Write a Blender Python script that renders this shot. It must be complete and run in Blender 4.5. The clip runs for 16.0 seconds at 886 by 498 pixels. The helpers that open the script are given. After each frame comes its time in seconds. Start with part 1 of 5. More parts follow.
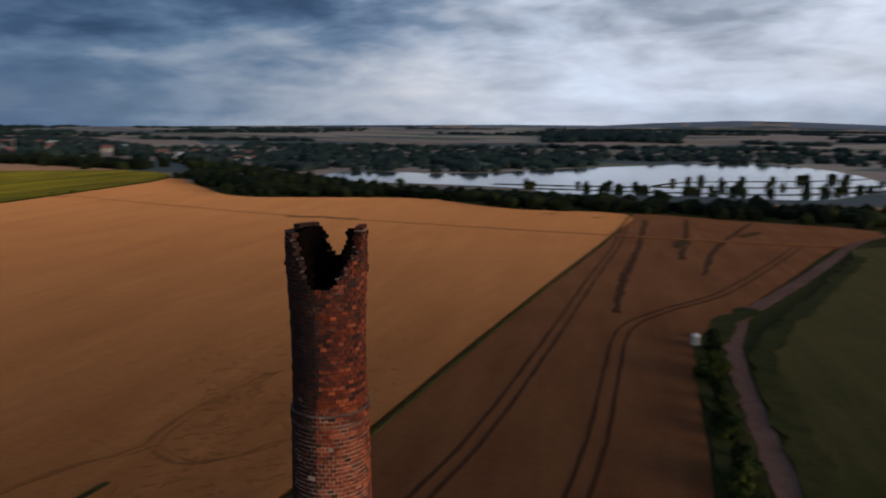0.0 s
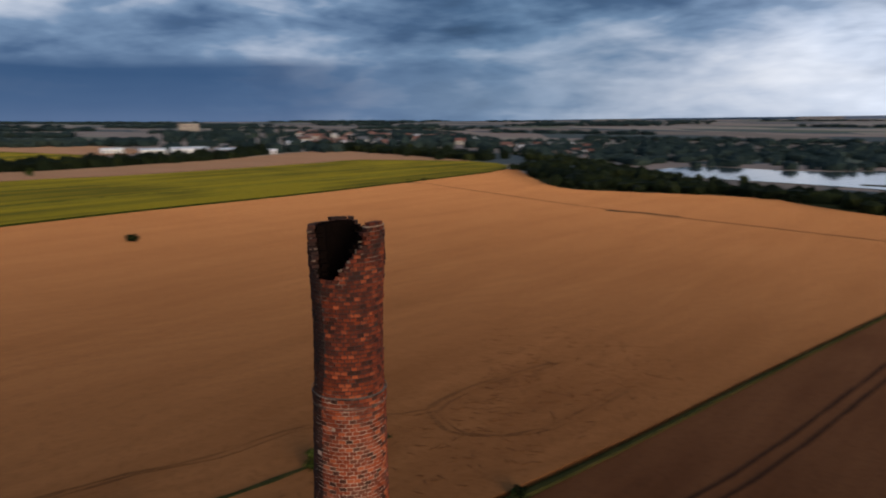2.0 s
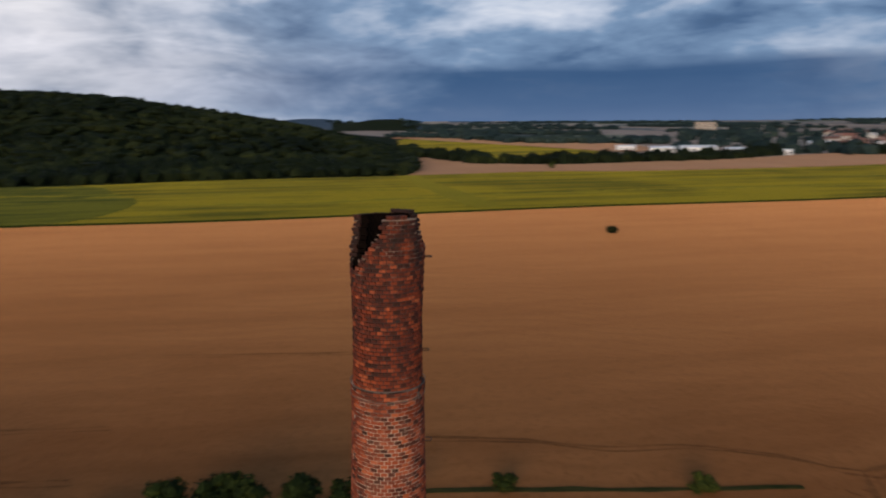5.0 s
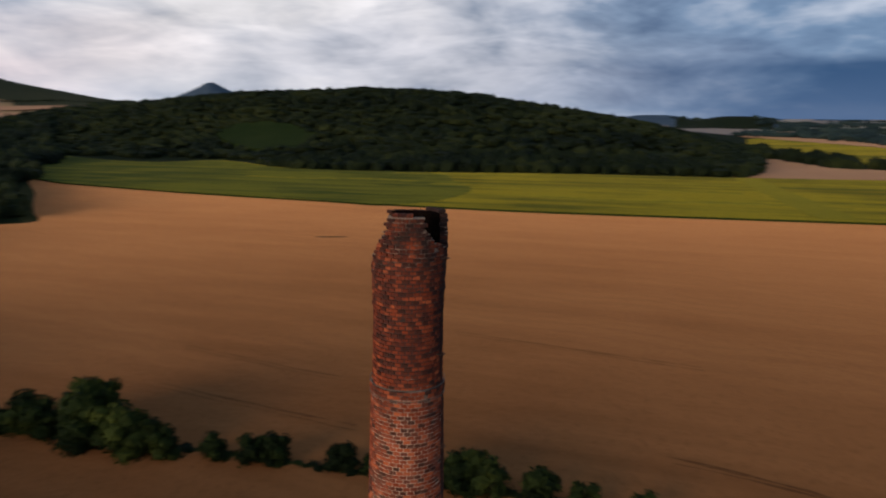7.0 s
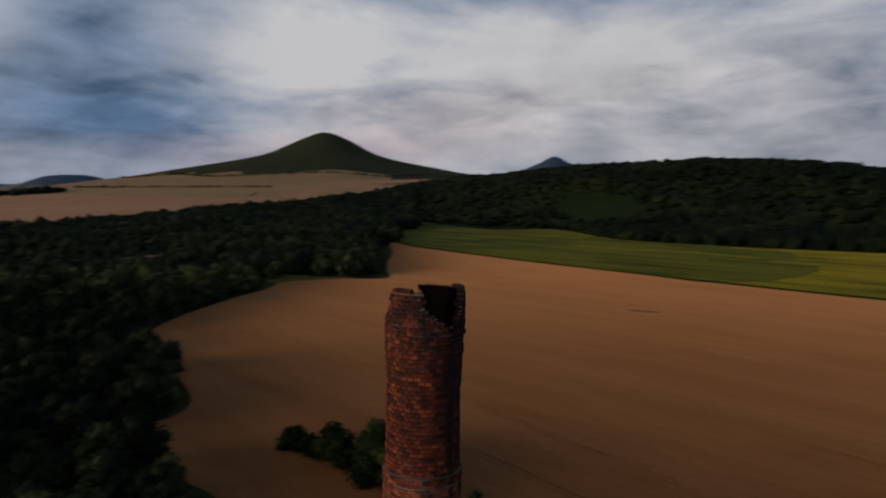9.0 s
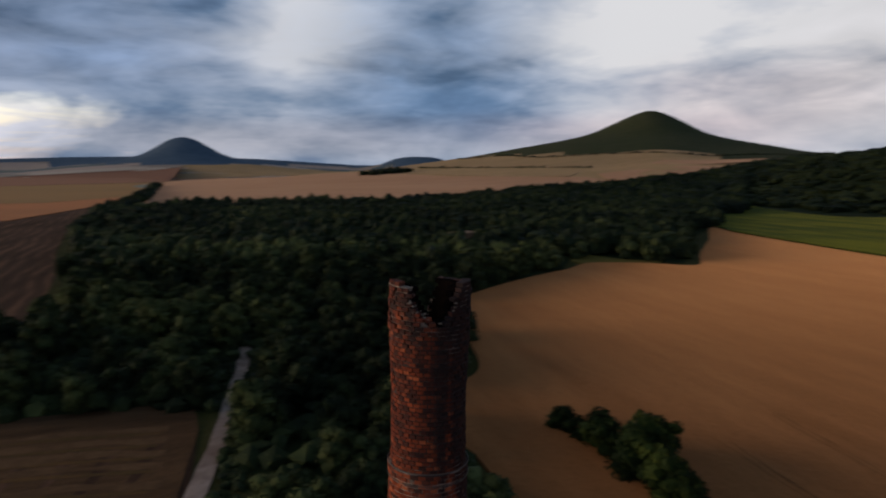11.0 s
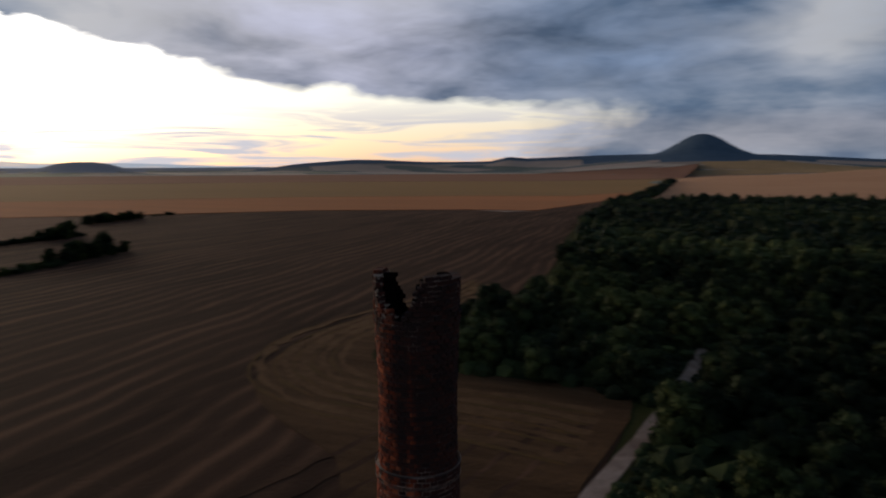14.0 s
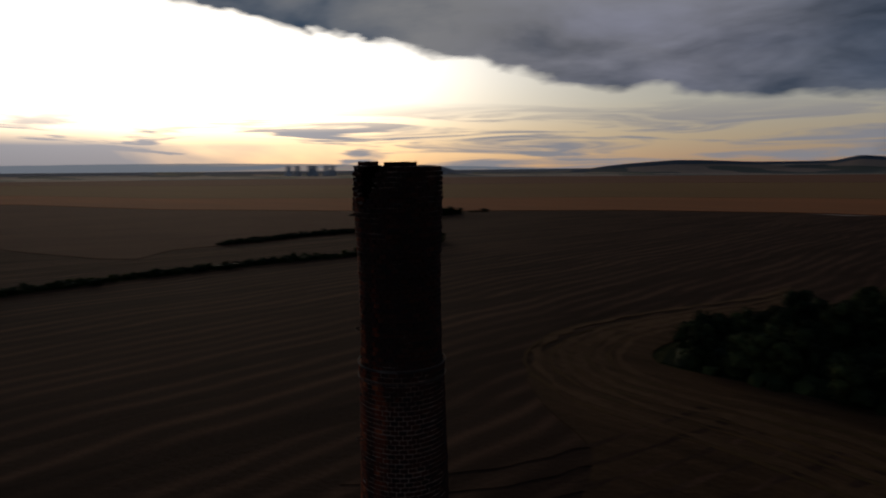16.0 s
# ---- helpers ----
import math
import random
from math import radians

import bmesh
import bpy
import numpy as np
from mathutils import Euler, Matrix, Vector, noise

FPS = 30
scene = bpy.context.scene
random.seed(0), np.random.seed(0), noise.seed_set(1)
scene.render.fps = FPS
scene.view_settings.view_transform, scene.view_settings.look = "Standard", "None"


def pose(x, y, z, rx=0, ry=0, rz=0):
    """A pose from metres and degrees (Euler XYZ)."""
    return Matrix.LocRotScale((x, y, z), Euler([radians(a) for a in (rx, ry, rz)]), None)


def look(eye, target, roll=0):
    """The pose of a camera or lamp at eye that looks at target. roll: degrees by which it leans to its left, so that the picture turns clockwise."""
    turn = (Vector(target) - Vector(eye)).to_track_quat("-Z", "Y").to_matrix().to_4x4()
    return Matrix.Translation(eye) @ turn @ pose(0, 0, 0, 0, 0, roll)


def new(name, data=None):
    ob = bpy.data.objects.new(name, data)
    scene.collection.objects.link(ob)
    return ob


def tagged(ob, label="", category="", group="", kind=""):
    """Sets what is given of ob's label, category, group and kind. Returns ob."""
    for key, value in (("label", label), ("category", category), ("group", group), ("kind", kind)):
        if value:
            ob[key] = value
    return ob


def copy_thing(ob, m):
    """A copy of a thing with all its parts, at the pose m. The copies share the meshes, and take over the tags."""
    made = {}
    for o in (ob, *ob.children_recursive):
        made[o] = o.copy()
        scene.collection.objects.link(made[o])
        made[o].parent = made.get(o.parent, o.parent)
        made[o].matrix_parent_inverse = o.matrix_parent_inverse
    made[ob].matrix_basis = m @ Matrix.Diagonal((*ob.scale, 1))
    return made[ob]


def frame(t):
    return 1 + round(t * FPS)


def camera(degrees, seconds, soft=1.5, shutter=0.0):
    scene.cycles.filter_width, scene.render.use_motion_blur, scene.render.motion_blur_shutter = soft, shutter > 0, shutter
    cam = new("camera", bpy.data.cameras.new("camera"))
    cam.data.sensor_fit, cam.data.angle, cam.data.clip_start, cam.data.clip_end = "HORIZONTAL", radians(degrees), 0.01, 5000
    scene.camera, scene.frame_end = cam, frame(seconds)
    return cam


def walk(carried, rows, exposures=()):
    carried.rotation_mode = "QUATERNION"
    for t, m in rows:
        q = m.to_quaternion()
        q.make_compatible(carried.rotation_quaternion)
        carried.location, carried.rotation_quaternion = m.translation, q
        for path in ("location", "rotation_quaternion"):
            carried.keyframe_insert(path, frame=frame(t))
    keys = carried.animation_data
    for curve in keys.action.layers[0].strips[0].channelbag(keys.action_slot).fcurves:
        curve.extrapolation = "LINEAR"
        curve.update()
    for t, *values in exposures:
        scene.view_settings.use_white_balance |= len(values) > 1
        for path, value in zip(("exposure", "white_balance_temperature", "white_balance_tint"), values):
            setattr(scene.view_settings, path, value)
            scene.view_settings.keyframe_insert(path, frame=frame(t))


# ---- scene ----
from mathutils import geometry

cam = camera(65.31, 16.0, 2.0, 0.9)
PATH = [
    (0.0, (4.923, -11.908, 35.262), (2.744, -2.308, 33.506), 0.43),
    (0.5, (6.447, -11.634, 35.313), (3.167, -2.370, 33.466), 0.25),
    (1.0, (7.745, -10.803, 35.317), (3.342, -2.016, 33.467), 0.06),
    (1.5, (9.002, -10.042, 35.359), (3.613, -1.825, 33.507), -0.05),
    (2.0, (10.229, -9.051, 35.395), (3.870, -1.561, 33.535), -0.15),
    (2.5, (11.178, -7.885, 35.357), (3.986, -1.190, 33.498), -0.32),
    (3.0, (12.032, -6.577, 35.284), (4.067, -0.818, 33.443), -0.64),
    (3.5, (12.612, -5.211, 35.221), (4.038, -0.403, 33.386), -0.76),
    (4.0, (13.138, -3.770, 35.188), (4.042, -0.038, 33.365), -0.89),
    (4.2, (13.201, -3.188, 35.207), (3.937, 0.108, 33.389), -0.97),
    (4.6, (13.409, -2.066, 35.200), (3.878, 0.348, 33.374), -0.78),
    (5.0, (13.518, -0.944, 35.192), (3.806, 0.579, 33.359), -0.59),
    (5.4, (13.535, 0.191, 35.183), (3.725, 0.813, 33.343), -0.40),
    (5.8, (13.458, 1.357, 35.175), (3.635, 1.064, 33.327), -0.21),
    (6.1, (13.335, 2.259, 35.171), (3.558, 1.267, 33.317), -0.07),
    (6.3, (13.217, 2.878, 35.166), (3.501, 1.415, 33.309), 0.03),
    (6.5, (13.040, 3.476, 35.179), (3.408, 1.540, 33.314), 0.04),
    (7.0, (12.477, 4.917, 35.184), (3.157, 1.813, 33.315), 0.05),
    (7.5, (11.905, 6.260, 35.225), (3.010, 2.106, 33.320), 0.07),
    (7.6, (11.747, 6.530, 35.232), (2.972, 2.169, 33.238), 0.06),
    (7.7, (11.577, 6.800, 35.240), (2.931, 2.230, 33.152), 0.04),
    (7.8, (11.396, 7.067, 35.247), (2.876, 2.284, 33.117), 0.02),
    (7.9, (11.204, 7.323, 35.253), (2.806, 2.329, 33.123), 0.00),
    (8.0, (11.007, 7.562, 35.254), (2.731, 2.366, 33.131), -0.00),
    (8.1, (10.802, 7.782, 35.251), (2.650, 2.395, 33.126), 0.01),
    (8.2, (10.592, 7.985, 35.246), (2.562, 2.415, 33.124), 0.04),
    (8.3, (10.375, 8.178, 35.237), (2.466, 2.426, 33.150), 0.08),
    (8.4, (10.152, 8.367, 35.229), (2.348, 2.419, 33.304), 0.10),
    (8.5, (9.925, 8.558, 35.223), (2.231, 2.405, 33.507), 0.11),
    (8.6, (9.690, 8.752, 35.219), (2.108, 2.381, 33.828), 0.10),
    (8.7, (9.447, 8.945, 35.219), (2.003, 2.365, 34.087), 0.07),
    (8.8, (9.201, 9.137, 35.218), (1.908, 2.356, 34.303), 0.04),
    (8.9, (8.952, 9.322, 35.217), (1.827, 2.358, 34.354), 0.00),
    (9.0, (8.702, 9.500, 35.212), (1.747, 2.366, 34.350), -0.04),
    (9.2, (8.191, 9.813, 35.185), (1.574, 2.366, 34.322), -0.12),
    (9.6, (7.247, 10.474, 35.228), (1.340, 2.459, 34.303), -0.10),
    (10.0, (6.276, 11.036, 35.274), (1.116, 2.527, 34.288), -0.09),
    (10.4, (5.263, 11.510, 35.322), (0.895, 2.576, 34.275), -0.07),
    (10.8, (4.195, 11.904, 35.372), (0.670, 2.612, 34.263), -0.06),
    (11.1, (3.343, 12.144, 35.410), (0.489, 2.629, 34.255), -0.05),
    (11.3, (2.745, 12.274, 35.434), (0.360, 2.635, 34.249), -0.04),
    (11.5, (2.127, 12.374, 35.417), (0.225, 2.627, 34.243), -0.09),
    (12.0, (0.569, 12.468, 35.435), (-0.139, 2.561, 34.272), -0.21),
    (12.5, (-0.896, 12.359, 35.432), (-0.499, 2.434, 34.277), -0.39),
    (13.0, (-2.417, 12.053, 35.467), (-0.829, 2.247, 34.324), -0.48),
    (13.5, (-3.757, 11.519, 35.426), (-1.043, 1.965, 34.265), -0.32),
    (14.0, (-5.085, 10.862, 35.180), (-1.225, 1.711, 34.015), -0.25),
    (14.5, (-6.301, 10.115, 34.692), (-1.462, 1.441, 33.529), -0.26),
    (15.0, (-7.442, 9.306, 34.045), (-1.660, 1.230, 32.883), -0.42),
    (15.5, (-8.494, 8.342, 33.442), (-1.830, 0.973, 32.304), -0.46),
    (16.0, (-9.399, 7.314, 33.240), (-1.953, 0.732, 32.126), -0.53),
]
EXPOSURES = [
    (0, -0.4),
    (0.5, -0.25),
    (1, -0.15),
    (2, -0.05),
    (3.5, 0.06),
    (6.5, 0.02),
    (7, -0.03),
    (7.6, -0.05),
    (8.0, 0.0),
    (8.6, 0.05),
    (9, -0.78),
    (9.6, -0.5),
    (11.5, -0.35),
    (12.5, -0.3),
    (13.5, -0.55),
    (14.5, -1.1),
    (15.0, -1.5),
    (15.5, -1.85),
    (16, -2.2),
]
walk(cam, [(t, look(eye, target, roll)) for t, eye, target, roll in PATH], EXPOSURES)

# ---- world, sun ----
def link(nt, a, b):
    nt.links.new(a, b)


def nd(nt, kind, **props):
    n = nt.nodes.new(kind)
    for k, v in props.items():
        if k == "op":
            n.operation = v
        elif k == "blend":
            n.blend_type = v
        elif k == "dtype":
            n.data_type = v
        elif k == "clamp":
            n.use_clamp = v
    return n


def put_in(nt, socket, v):
    if isinstance(v, (int, float)):
        socket.default_value = v
    elif isinstance(v, tuple):
        socket.default_value = v if len(v) != 3 or socket.type != "RGBA" else (*v, 1)
    else:
        link(nt, v, socket)


def mth(nt, op, a, b=0.0, c=0.0, clamp=False):
    n = nd(nt, "ShaderNodeMath", op=op, clamp=clamp)
    for i, v in enumerate((a, b, c)):
        put_in(nt, n.inputs[i], v)
    return n.outputs[0]


def mixc(nt, fac, a, b, blend="MIX"):
    n = nd(nt, "ShaderNodeMix", dtype="RGBA", blend=blend)
    put_in(nt, n.inputs[0], fac)
    put_in(nt, n.inputs[6], a)
    put_in(nt, n.inputs[7], b)
    return n.outputs[2]


def ramp(nt, fac, stops, ease="LINEAR"):
    n = nd(nt, "ShaderNodeValToRGB")
    n.color_ramp.interpolation = ease
    while len(n.color_ramp.elements) < len(stops):
        n.color_ramp.elements.new(0.5)
    for e, (p, c) in zip(n.color_ramp.elements, stops):
        e.position = p
        e.color = (*c, 1) if isinstance(c, tuple) else (c, c, c, 1)
    put_in(nt, n.inputs[0], fac)
    return n.outputs[0]


def noise_of(nt, vec, scale, detail=4.0, rough=0.55, distort=0.0):
    n = nd(nt, "ShaderNodeTexNoise")
    put_in(nt, n.inputs["Vector"], vec)
    n.inputs["Scale"].default_value = scale
    n.inputs["Detail"].default_value = detail
    n.inputs["Roughness"].default_value = rough
    n.inputs["Distortion"].default_value = distort
    return n.outputs[0]


def mapped(nt, vec, loc=(0, 0, 0), rot=(0, 0, 0), size=(1, 1, 1)):
    n = nd(nt, "ShaderNodeMapping")
    put_in(nt, n.inputs[0], vec)
    n.inputs[1].default_value, n.inputs[2].default_value, n.inputs[3].default_value = loc, rot, size
    return n.outputs[0]


def combine(nt, x, y, z):
    n = nd(nt, "ShaderNodeCombineXYZ")
    for i, v in enumerate((x, y, z)):
        put_in(nt, n.inputs[i], v)
    return n.outputs[0]


SUN_AZ, SUN_EL = 247.0, 9.0      # heading counter-clockwise from +y, and height, in degrees


def toward(az, el=0.0):
    a, e = radians(az), radians(el)
    return Vector((-math.sin(a) * math.cos(e), math.cos(a) * math.cos(e), math.sin(e)))


def build_sky():
    w = bpy.data.worlds.new("evening_sky")
    scene.world = w
    w.use_nodes = True
    nt = w.node_tree
    back = nt.nodes["Background"]
    tc = nd(nt, "ShaderNodeTexCoord")
    sep = nd(nt, "ShaderNodeSeparateXYZ")
    link(nt, tc.outputs["Generated"], sep.inputs[0])
    x, y, z = sep.outputs
    el = mth(nt, "MULTIPLY", mth(nt, "ARCSINE", z), 57.2958)
    az = mth(nt, "MULTIPLY", mth(nt, "ARCTAN2", mth(nt, "MULTIPLY", x, -1.0), y), 57.2958)
    az = mth(nt, "FLOORED_MODULO", az, 360.0)
    elp = mth(nt, "MAXIMUM", z, 0.0)
    k = mth(nt, "ADD", elp, 0.19)
    plane = combine(nt, mth(nt, "DIVIDE", x, k), mth(nt, "DIVIDE", y, k), 0.0)
    n_big = noise_of(nt, mapped(nt, plane, (3.1, 7.7, 0)), 0.95, 6.0, 0.55, 0.45)
    n_mid = noise_of(nt, mapped(nt, tc.outputs["Generated"], (1.7, -2.3, 0.4), size=(1, 1, 2.3)), 4.6, 6.0, 0.56, 0.35)
    n_long = noise_of(nt, mapped(nt, plane, (1.7, -2.3, 0.4)), 2.4, 6.0, 0.55, 0.4)
    n_fine = noise_of(nt, mapped(nt, tc.outputs["Generated"], (-5.7, 1.3, 2.4), size=(1, 1, 2.0)), 15.0, 4.0, 0.55, 0.2)
    calm = mth(nt, "MAXIMUM", mth(nt, "DIVIDE", el, 8.0, clamp=True), 0.2)
    n_long = mth(nt, "MULTIPLY_ADD", mth(nt, "SUBTRACT", n_long, 0.5), calm, 0.5)
    n_big = mth(nt, "MULTIPLY_ADD", mth(nt, "SUBTRACT", n_big, 0.5), mth(nt, "MAXIMUM", calm, 0.45), 0.5)
    lum = mth(nt, "MULTIPLY_ADD", n_mid, 0.72, mth(nt, "MULTIPLY", n_big, 1.0))
    lum = mth(nt, "MULTIPLY_ADD", n_long, 0.80, lum)
    lum = mth(nt, "MULTIPLY_ADD", n_fine, 0.20, lum)
    lum = mth(nt, "ADD", lum, -0.87)
    # broad lighter and darker banks of cloud: azimuth, height, widths, amount
    banks = BANKS
    for a0, e0, sa, se, amp in banks:
        da = mth(nt, "SUBTRACT", mth(nt, "FLOORED_MODULO", mth(nt, "ADD", az, 180.0 - a0 + 360.0), 360.0), 180.0)
        da = mth(nt, "DIVIDE", da, sa)
        de = mth(nt, "DIVIDE", mth(nt, "SUBTRACT", el, e0), se)
        q = mth(nt, "ADD", mth(nt, "MULTIPLY", da, da), mth(nt, "MULTIPLY", de, de))
        lum = mth(nt, "MULTIPLY_ADD", mth(nt, "EXPONENT", mth(nt, "MULTIPLY", q, -1.0)), amp, lum)
    # the unseen cover overhead is set darker, to dim the light from above
    high = mth(nt, "SMOOTH_MIN", mth(nt, "MAXIMUM", mth(nt, "DIVIDE", mth(nt, "SUBTRACT", el, 15.0), 35.0), 0.0), 1.0, 0.1)
    lum = mth(nt, "MULTIPLY_ADD", high, -0.10, lum)
    cloud = ramp(nt, lum, CLOUD_STOPS)
    grain = mth(nt, "MULTIPLY_ADD", mth(nt, "SUBTRACT", n_long, 0.5), 2.2, mth(nt, "MULTIPLY_ADD", mth(nt, "SUBTRACT", n_mid, 0.5), 2.0, 1.0))
    grain = mth(nt, "MINIMUM", mth(nt, "MAXIMUM", grain, 0.5), 1.6)
    # tinted stretches: rain curtains, blue openings, a rosy afterglow
    for a0, e0, sa, se, amt, tint in TINTS:
        da = mth(nt, "SUBTRACT", mth(nt, "FLOORED_MODULO", mth(nt, "ADD", az, 180.0 - a0 + 360.0), 360.0), 180.0)
        da = mth(nt, "POWER", mth(nt, "ABSOLUTE", mth(nt, "DIVIDE", da, sa)), 3.0)
        de = mth(nt, "POWER", mth(nt, "ABSOLUTE", mth(nt, "DIVIDE", mth(nt, "SUBTRACT", el, e0), se)), 3.0)
        f = mth(nt, "MULTIPLY", mth(nt, "EXPONENT", mth(nt, "MULTIPLY", mth(nt, "ADD", da, de), -1.0)), amt)
        f = mth(nt, "MULTIPLY", f, mth(nt, "MULTIPLY_ADD", n_mid, 0.9, 0.55), clamp=True)
        cloud = mixc(nt, f, cloud, mixc(nt, 1.0, tint, combine(nt, grain, grain, grain), "MULTIPLY"))
    # the slate-blue curtain of rain under the cover, with a firm upper edge
    top = mth(nt, "MULTIPLY_ADD", mth(nt, "SUBTRACT", n_big, 0.5), 3.0, CURTAIN[2])
    f = mth(nt, "DIVIDE", mth(nt, "SUBTRACT", top, el), 0.9, clamp=True)
    waver = mth(nt, "MULTIPLY_ADD", mth(nt, "SUBTRACT", n_mid, 0.5), 26.0, az)
    f = mth(nt, "MULTIPLY", f, mth(nt, "DIVIDE", mth(nt, "SUBTRACT", waver, CURTAIN[0]), 22.0, clamp=True))
    f = mth(nt, "MULTIPLY", f, mth(nt, "DIVIDE", mth(nt, "SUBTRACT", CURTAIN[1], waver), 18.0, clamp=True))
    rain = ramp(nt, mth(nt, "DIVIDE", el, 6.0), [(0.0, (0.105, 0.165, 0.300)), (0.2, (0.070, 0.128, 0.255)), (0.55, (0.040, 0.092, 0.205)), (1.0, (0.075, 0.130, 0.245))])
    rain = mixc(nt, mth(nt, "MULTIPLY", n_mid, 0.5), rain, (0.030, 0.085, 0.190))
    cloud = mixc(nt, mth(nt, "MULTIPLY", f, 0.93), cloud, rain)
    # clear evening sky behind the cover
    sky = nd(nt, "ShaderNodeTexSky")
    sky.sky_type, sky.sun_disc = "NISHITA", False
    sky.sun_elevation, sky.sun_rotation = radians(SUN_EL), radians(-SUN_AZ)
    sky.dust_density, sky.altitude = 2.0, 250
    clear = mixc(nt, 1.0, sky.outputs[0], (0.10, 0.10, 0.10), "MULTIPLY")
    # the open gap under the cloud's edge, towards the set sun
    edge = ramp(nt, mth(nt, "DIVIDE", mth(nt, "SUBTRACT", az, 180.0), 180.0),
                [(p, c) for p, c in GAP_EDGE])
    edge = mth(nt, "MULTIPLY", edge, 20.0)
    ragged = mth(nt, "MULTIPLY_ADD", mth(nt, "SUBTRACT", n_mid, 0.5), 2.2, mth(nt, "MULTIPLY", mth(nt, "SUBTRACT", n_fine, 0.5), 2.0))
    depth = mth(nt, "ADD", mth(nt, "SUBTRACT", edge, el), ragged)
    gap = mth(nt, "DIVIDE", depth, 0.75, clamp=True)
    ends = mth(nt, "MULTIPLY_ADD", mth(nt, "SUBTRACT", n_mid, 0.5), 30.0, az)
    gap = mth(nt, "MULTIPLY", gap, mth(nt, "DIVIDE", mth(nt, "SUBTRACT", ends, 185.0), 12.0, clamp=True))
    gap = mth(nt, "MULTIPLY", gap, mth(nt, "GREATER_THAN", edge, 0.6))
    da = mth(nt, "DIVIDE", mth(nt, "SUBTRACT", az, 252.0), 21.0)
    de = mth(nt, "DIVIDE", mth(nt, "SUBTRACT", el, 8.5), 5.5)
    q = mth(nt, "ADD", mth(nt, "MULTIPLY", da, da), mth(nt, "MULTIPLY", de, de))
    glow = mth(nt, "MULTIPLY_ADD", mth(nt, "EXPONENT", mth(nt, "MULTIPLY", q, -1.0)), 10.0, 1.1)
    warm = ramp(nt, mth(nt, "DIVIDE", el, 12.0), [(0.0, (1.0, 0.62, 0.50)), (0.2, (1.0, 0.80, 0.64)), (0.45, (1.0, 0.97, 0.92)), (1.0, (0.95, 0.98, 1.0))])
    bright = mixc(nt, 1.0, warm, combine(nt, glow, glow, glow), "MULTIPLY")
    bright = mixc(nt, 1.0, bright, clear, "ADD")
    # long thin streaks low in the gap
    flat = combine(nt, mth(nt, "MULTIPLY", az, 0.075), mth(nt, "MULTIPLY", el, 0.95), 0.0)
    streak = noise_of(nt, flat, 1.0, 7.0, 0.6, 0.8)
    low = mth(nt, "DIVIDE", mth(nt, "SUBTRACT", 5.8, el), 2.6, clamp=True)
    streak = mth(nt, "MULTIPLY", mth(nt, "MULTIPLY", mth(nt, "SUBTRACT", streak, 0.46), 8.0, clamp=True), low, clamp=True)
    veil = mth(nt, "MULTIPLY", mth(nt, "DIVIDE", mth(nt, "SUBTRACT", 3.7, el), 1.6, clamp=True),
               mth(nt, "DIVIDE", mth(nt, "SUBTRACT", ends, 226.0), 26.0, clamp=True))
    streak = mth(nt, "MAXIMUM", streak, mth(nt, "MULTIPLY", veil, 1.0))
    grey = mth(nt, "MULTIPLY_ADD", glow, 0.20, 0.85)
    veiled = mixc(nt, 1.0, combine(nt, grey, grey, grey), (0.94, 0.94, 1.05), "MULTIPLY")
    bright = mixc(nt, mth(nt, "MULTIPLY", streak, 0.97), bright, veiled)
    col = mixc(nt, gap, cloud, bright)
    # the farthest uplands, painted into the sky in pale haze blue, under the glow
    rim = ramp(nt, mth(nt, "DIVIDE", mth(nt, "SUBTRACT", az, 215.0), 60.0), UPLANDS)
    rim = mth(nt, "MULTIPLY", rim, 2.0)
    fine = mth(nt, "MULTIPLY", mth(nt, "SUBTRACT", n_fine, 0.5), 0.12)
    under = mth(nt, "MULTIPLY", mth(nt, "SUBTRACT", mth(nt, "ADD", rim, fine), el), 25.0, clamp=True)
    under = mth(nt, "MULTIPLY", under, mth(nt, "GREATER_THAN", rim, 0.1))
    col = mixc(nt, mth(nt, "MULTIPLY", under, 0.85), col, (0.50, 0.60, 0.74))
    link(nt, col, back.inputs[0])
    back.inputs[1].default_value = 1.0
    sun = new("sun", bpy.data.lights.new("sun", "SUN"))
    sun.data.energy, sun.data.angle, sun.data.color = SUN_POWER, radians(32), (1.0, 0.72, 0.48)
    sun.matrix_world = look((0, 0, 200), Vector((0, 0, 200)) - toward(SUN_AZ, SUN_EL))
    tagged(sun, kind="structure")


CLOUD_STOPS = [(0.05, (0.030, 0.065, 0.135)), (0.28, (0.075, 0.140, 0.265)), (0.48, (0.185, 0.285, 0.445)), (0.70, (0.52, 0.585, 0.71)), (1.0, (0.92, 0.92, 0.95))]
BANKS = [(346, 7, 20, 9, 0.42), (10, 3.0, 20, 4.5, 0.26), (46, 6.0, 12, 4.0, 0.08), (78, 6.8, 12, 2.2, 0.05), (86, 7, 9, 4, -0.14), (50, 7.6, 7, 2.2, -0.05),
         (128, 6, 20, 8, 0.20), (158, 4.6, 6, 2.6, -0.20), (214, 11, 17, 6, 0.46), (188, 10, 12, 5, -0.10), (222, 11, 12, 5, 0.12), (162, 7, 7, 5, -0.12), (130, 9, 14, 6, 0.14), (168, 8, 34, 9, 0.20), (36, 8, 9, 4, -0.20), (149, 10.5, 6, 3.5, 0.28), (172, 10.0, 6, 3.0, 0.26), (150, 2, 12, 2, 0.14), (176, 2.6, 14, 1.8, 0.16), (238, 15, 26, 4, 0.24), (122, 12, 28, 4, 0.26), (147, 10.6, 4, 2.0, 0.30), (171, 11.5, 3.5, 1.8, 0.22)]
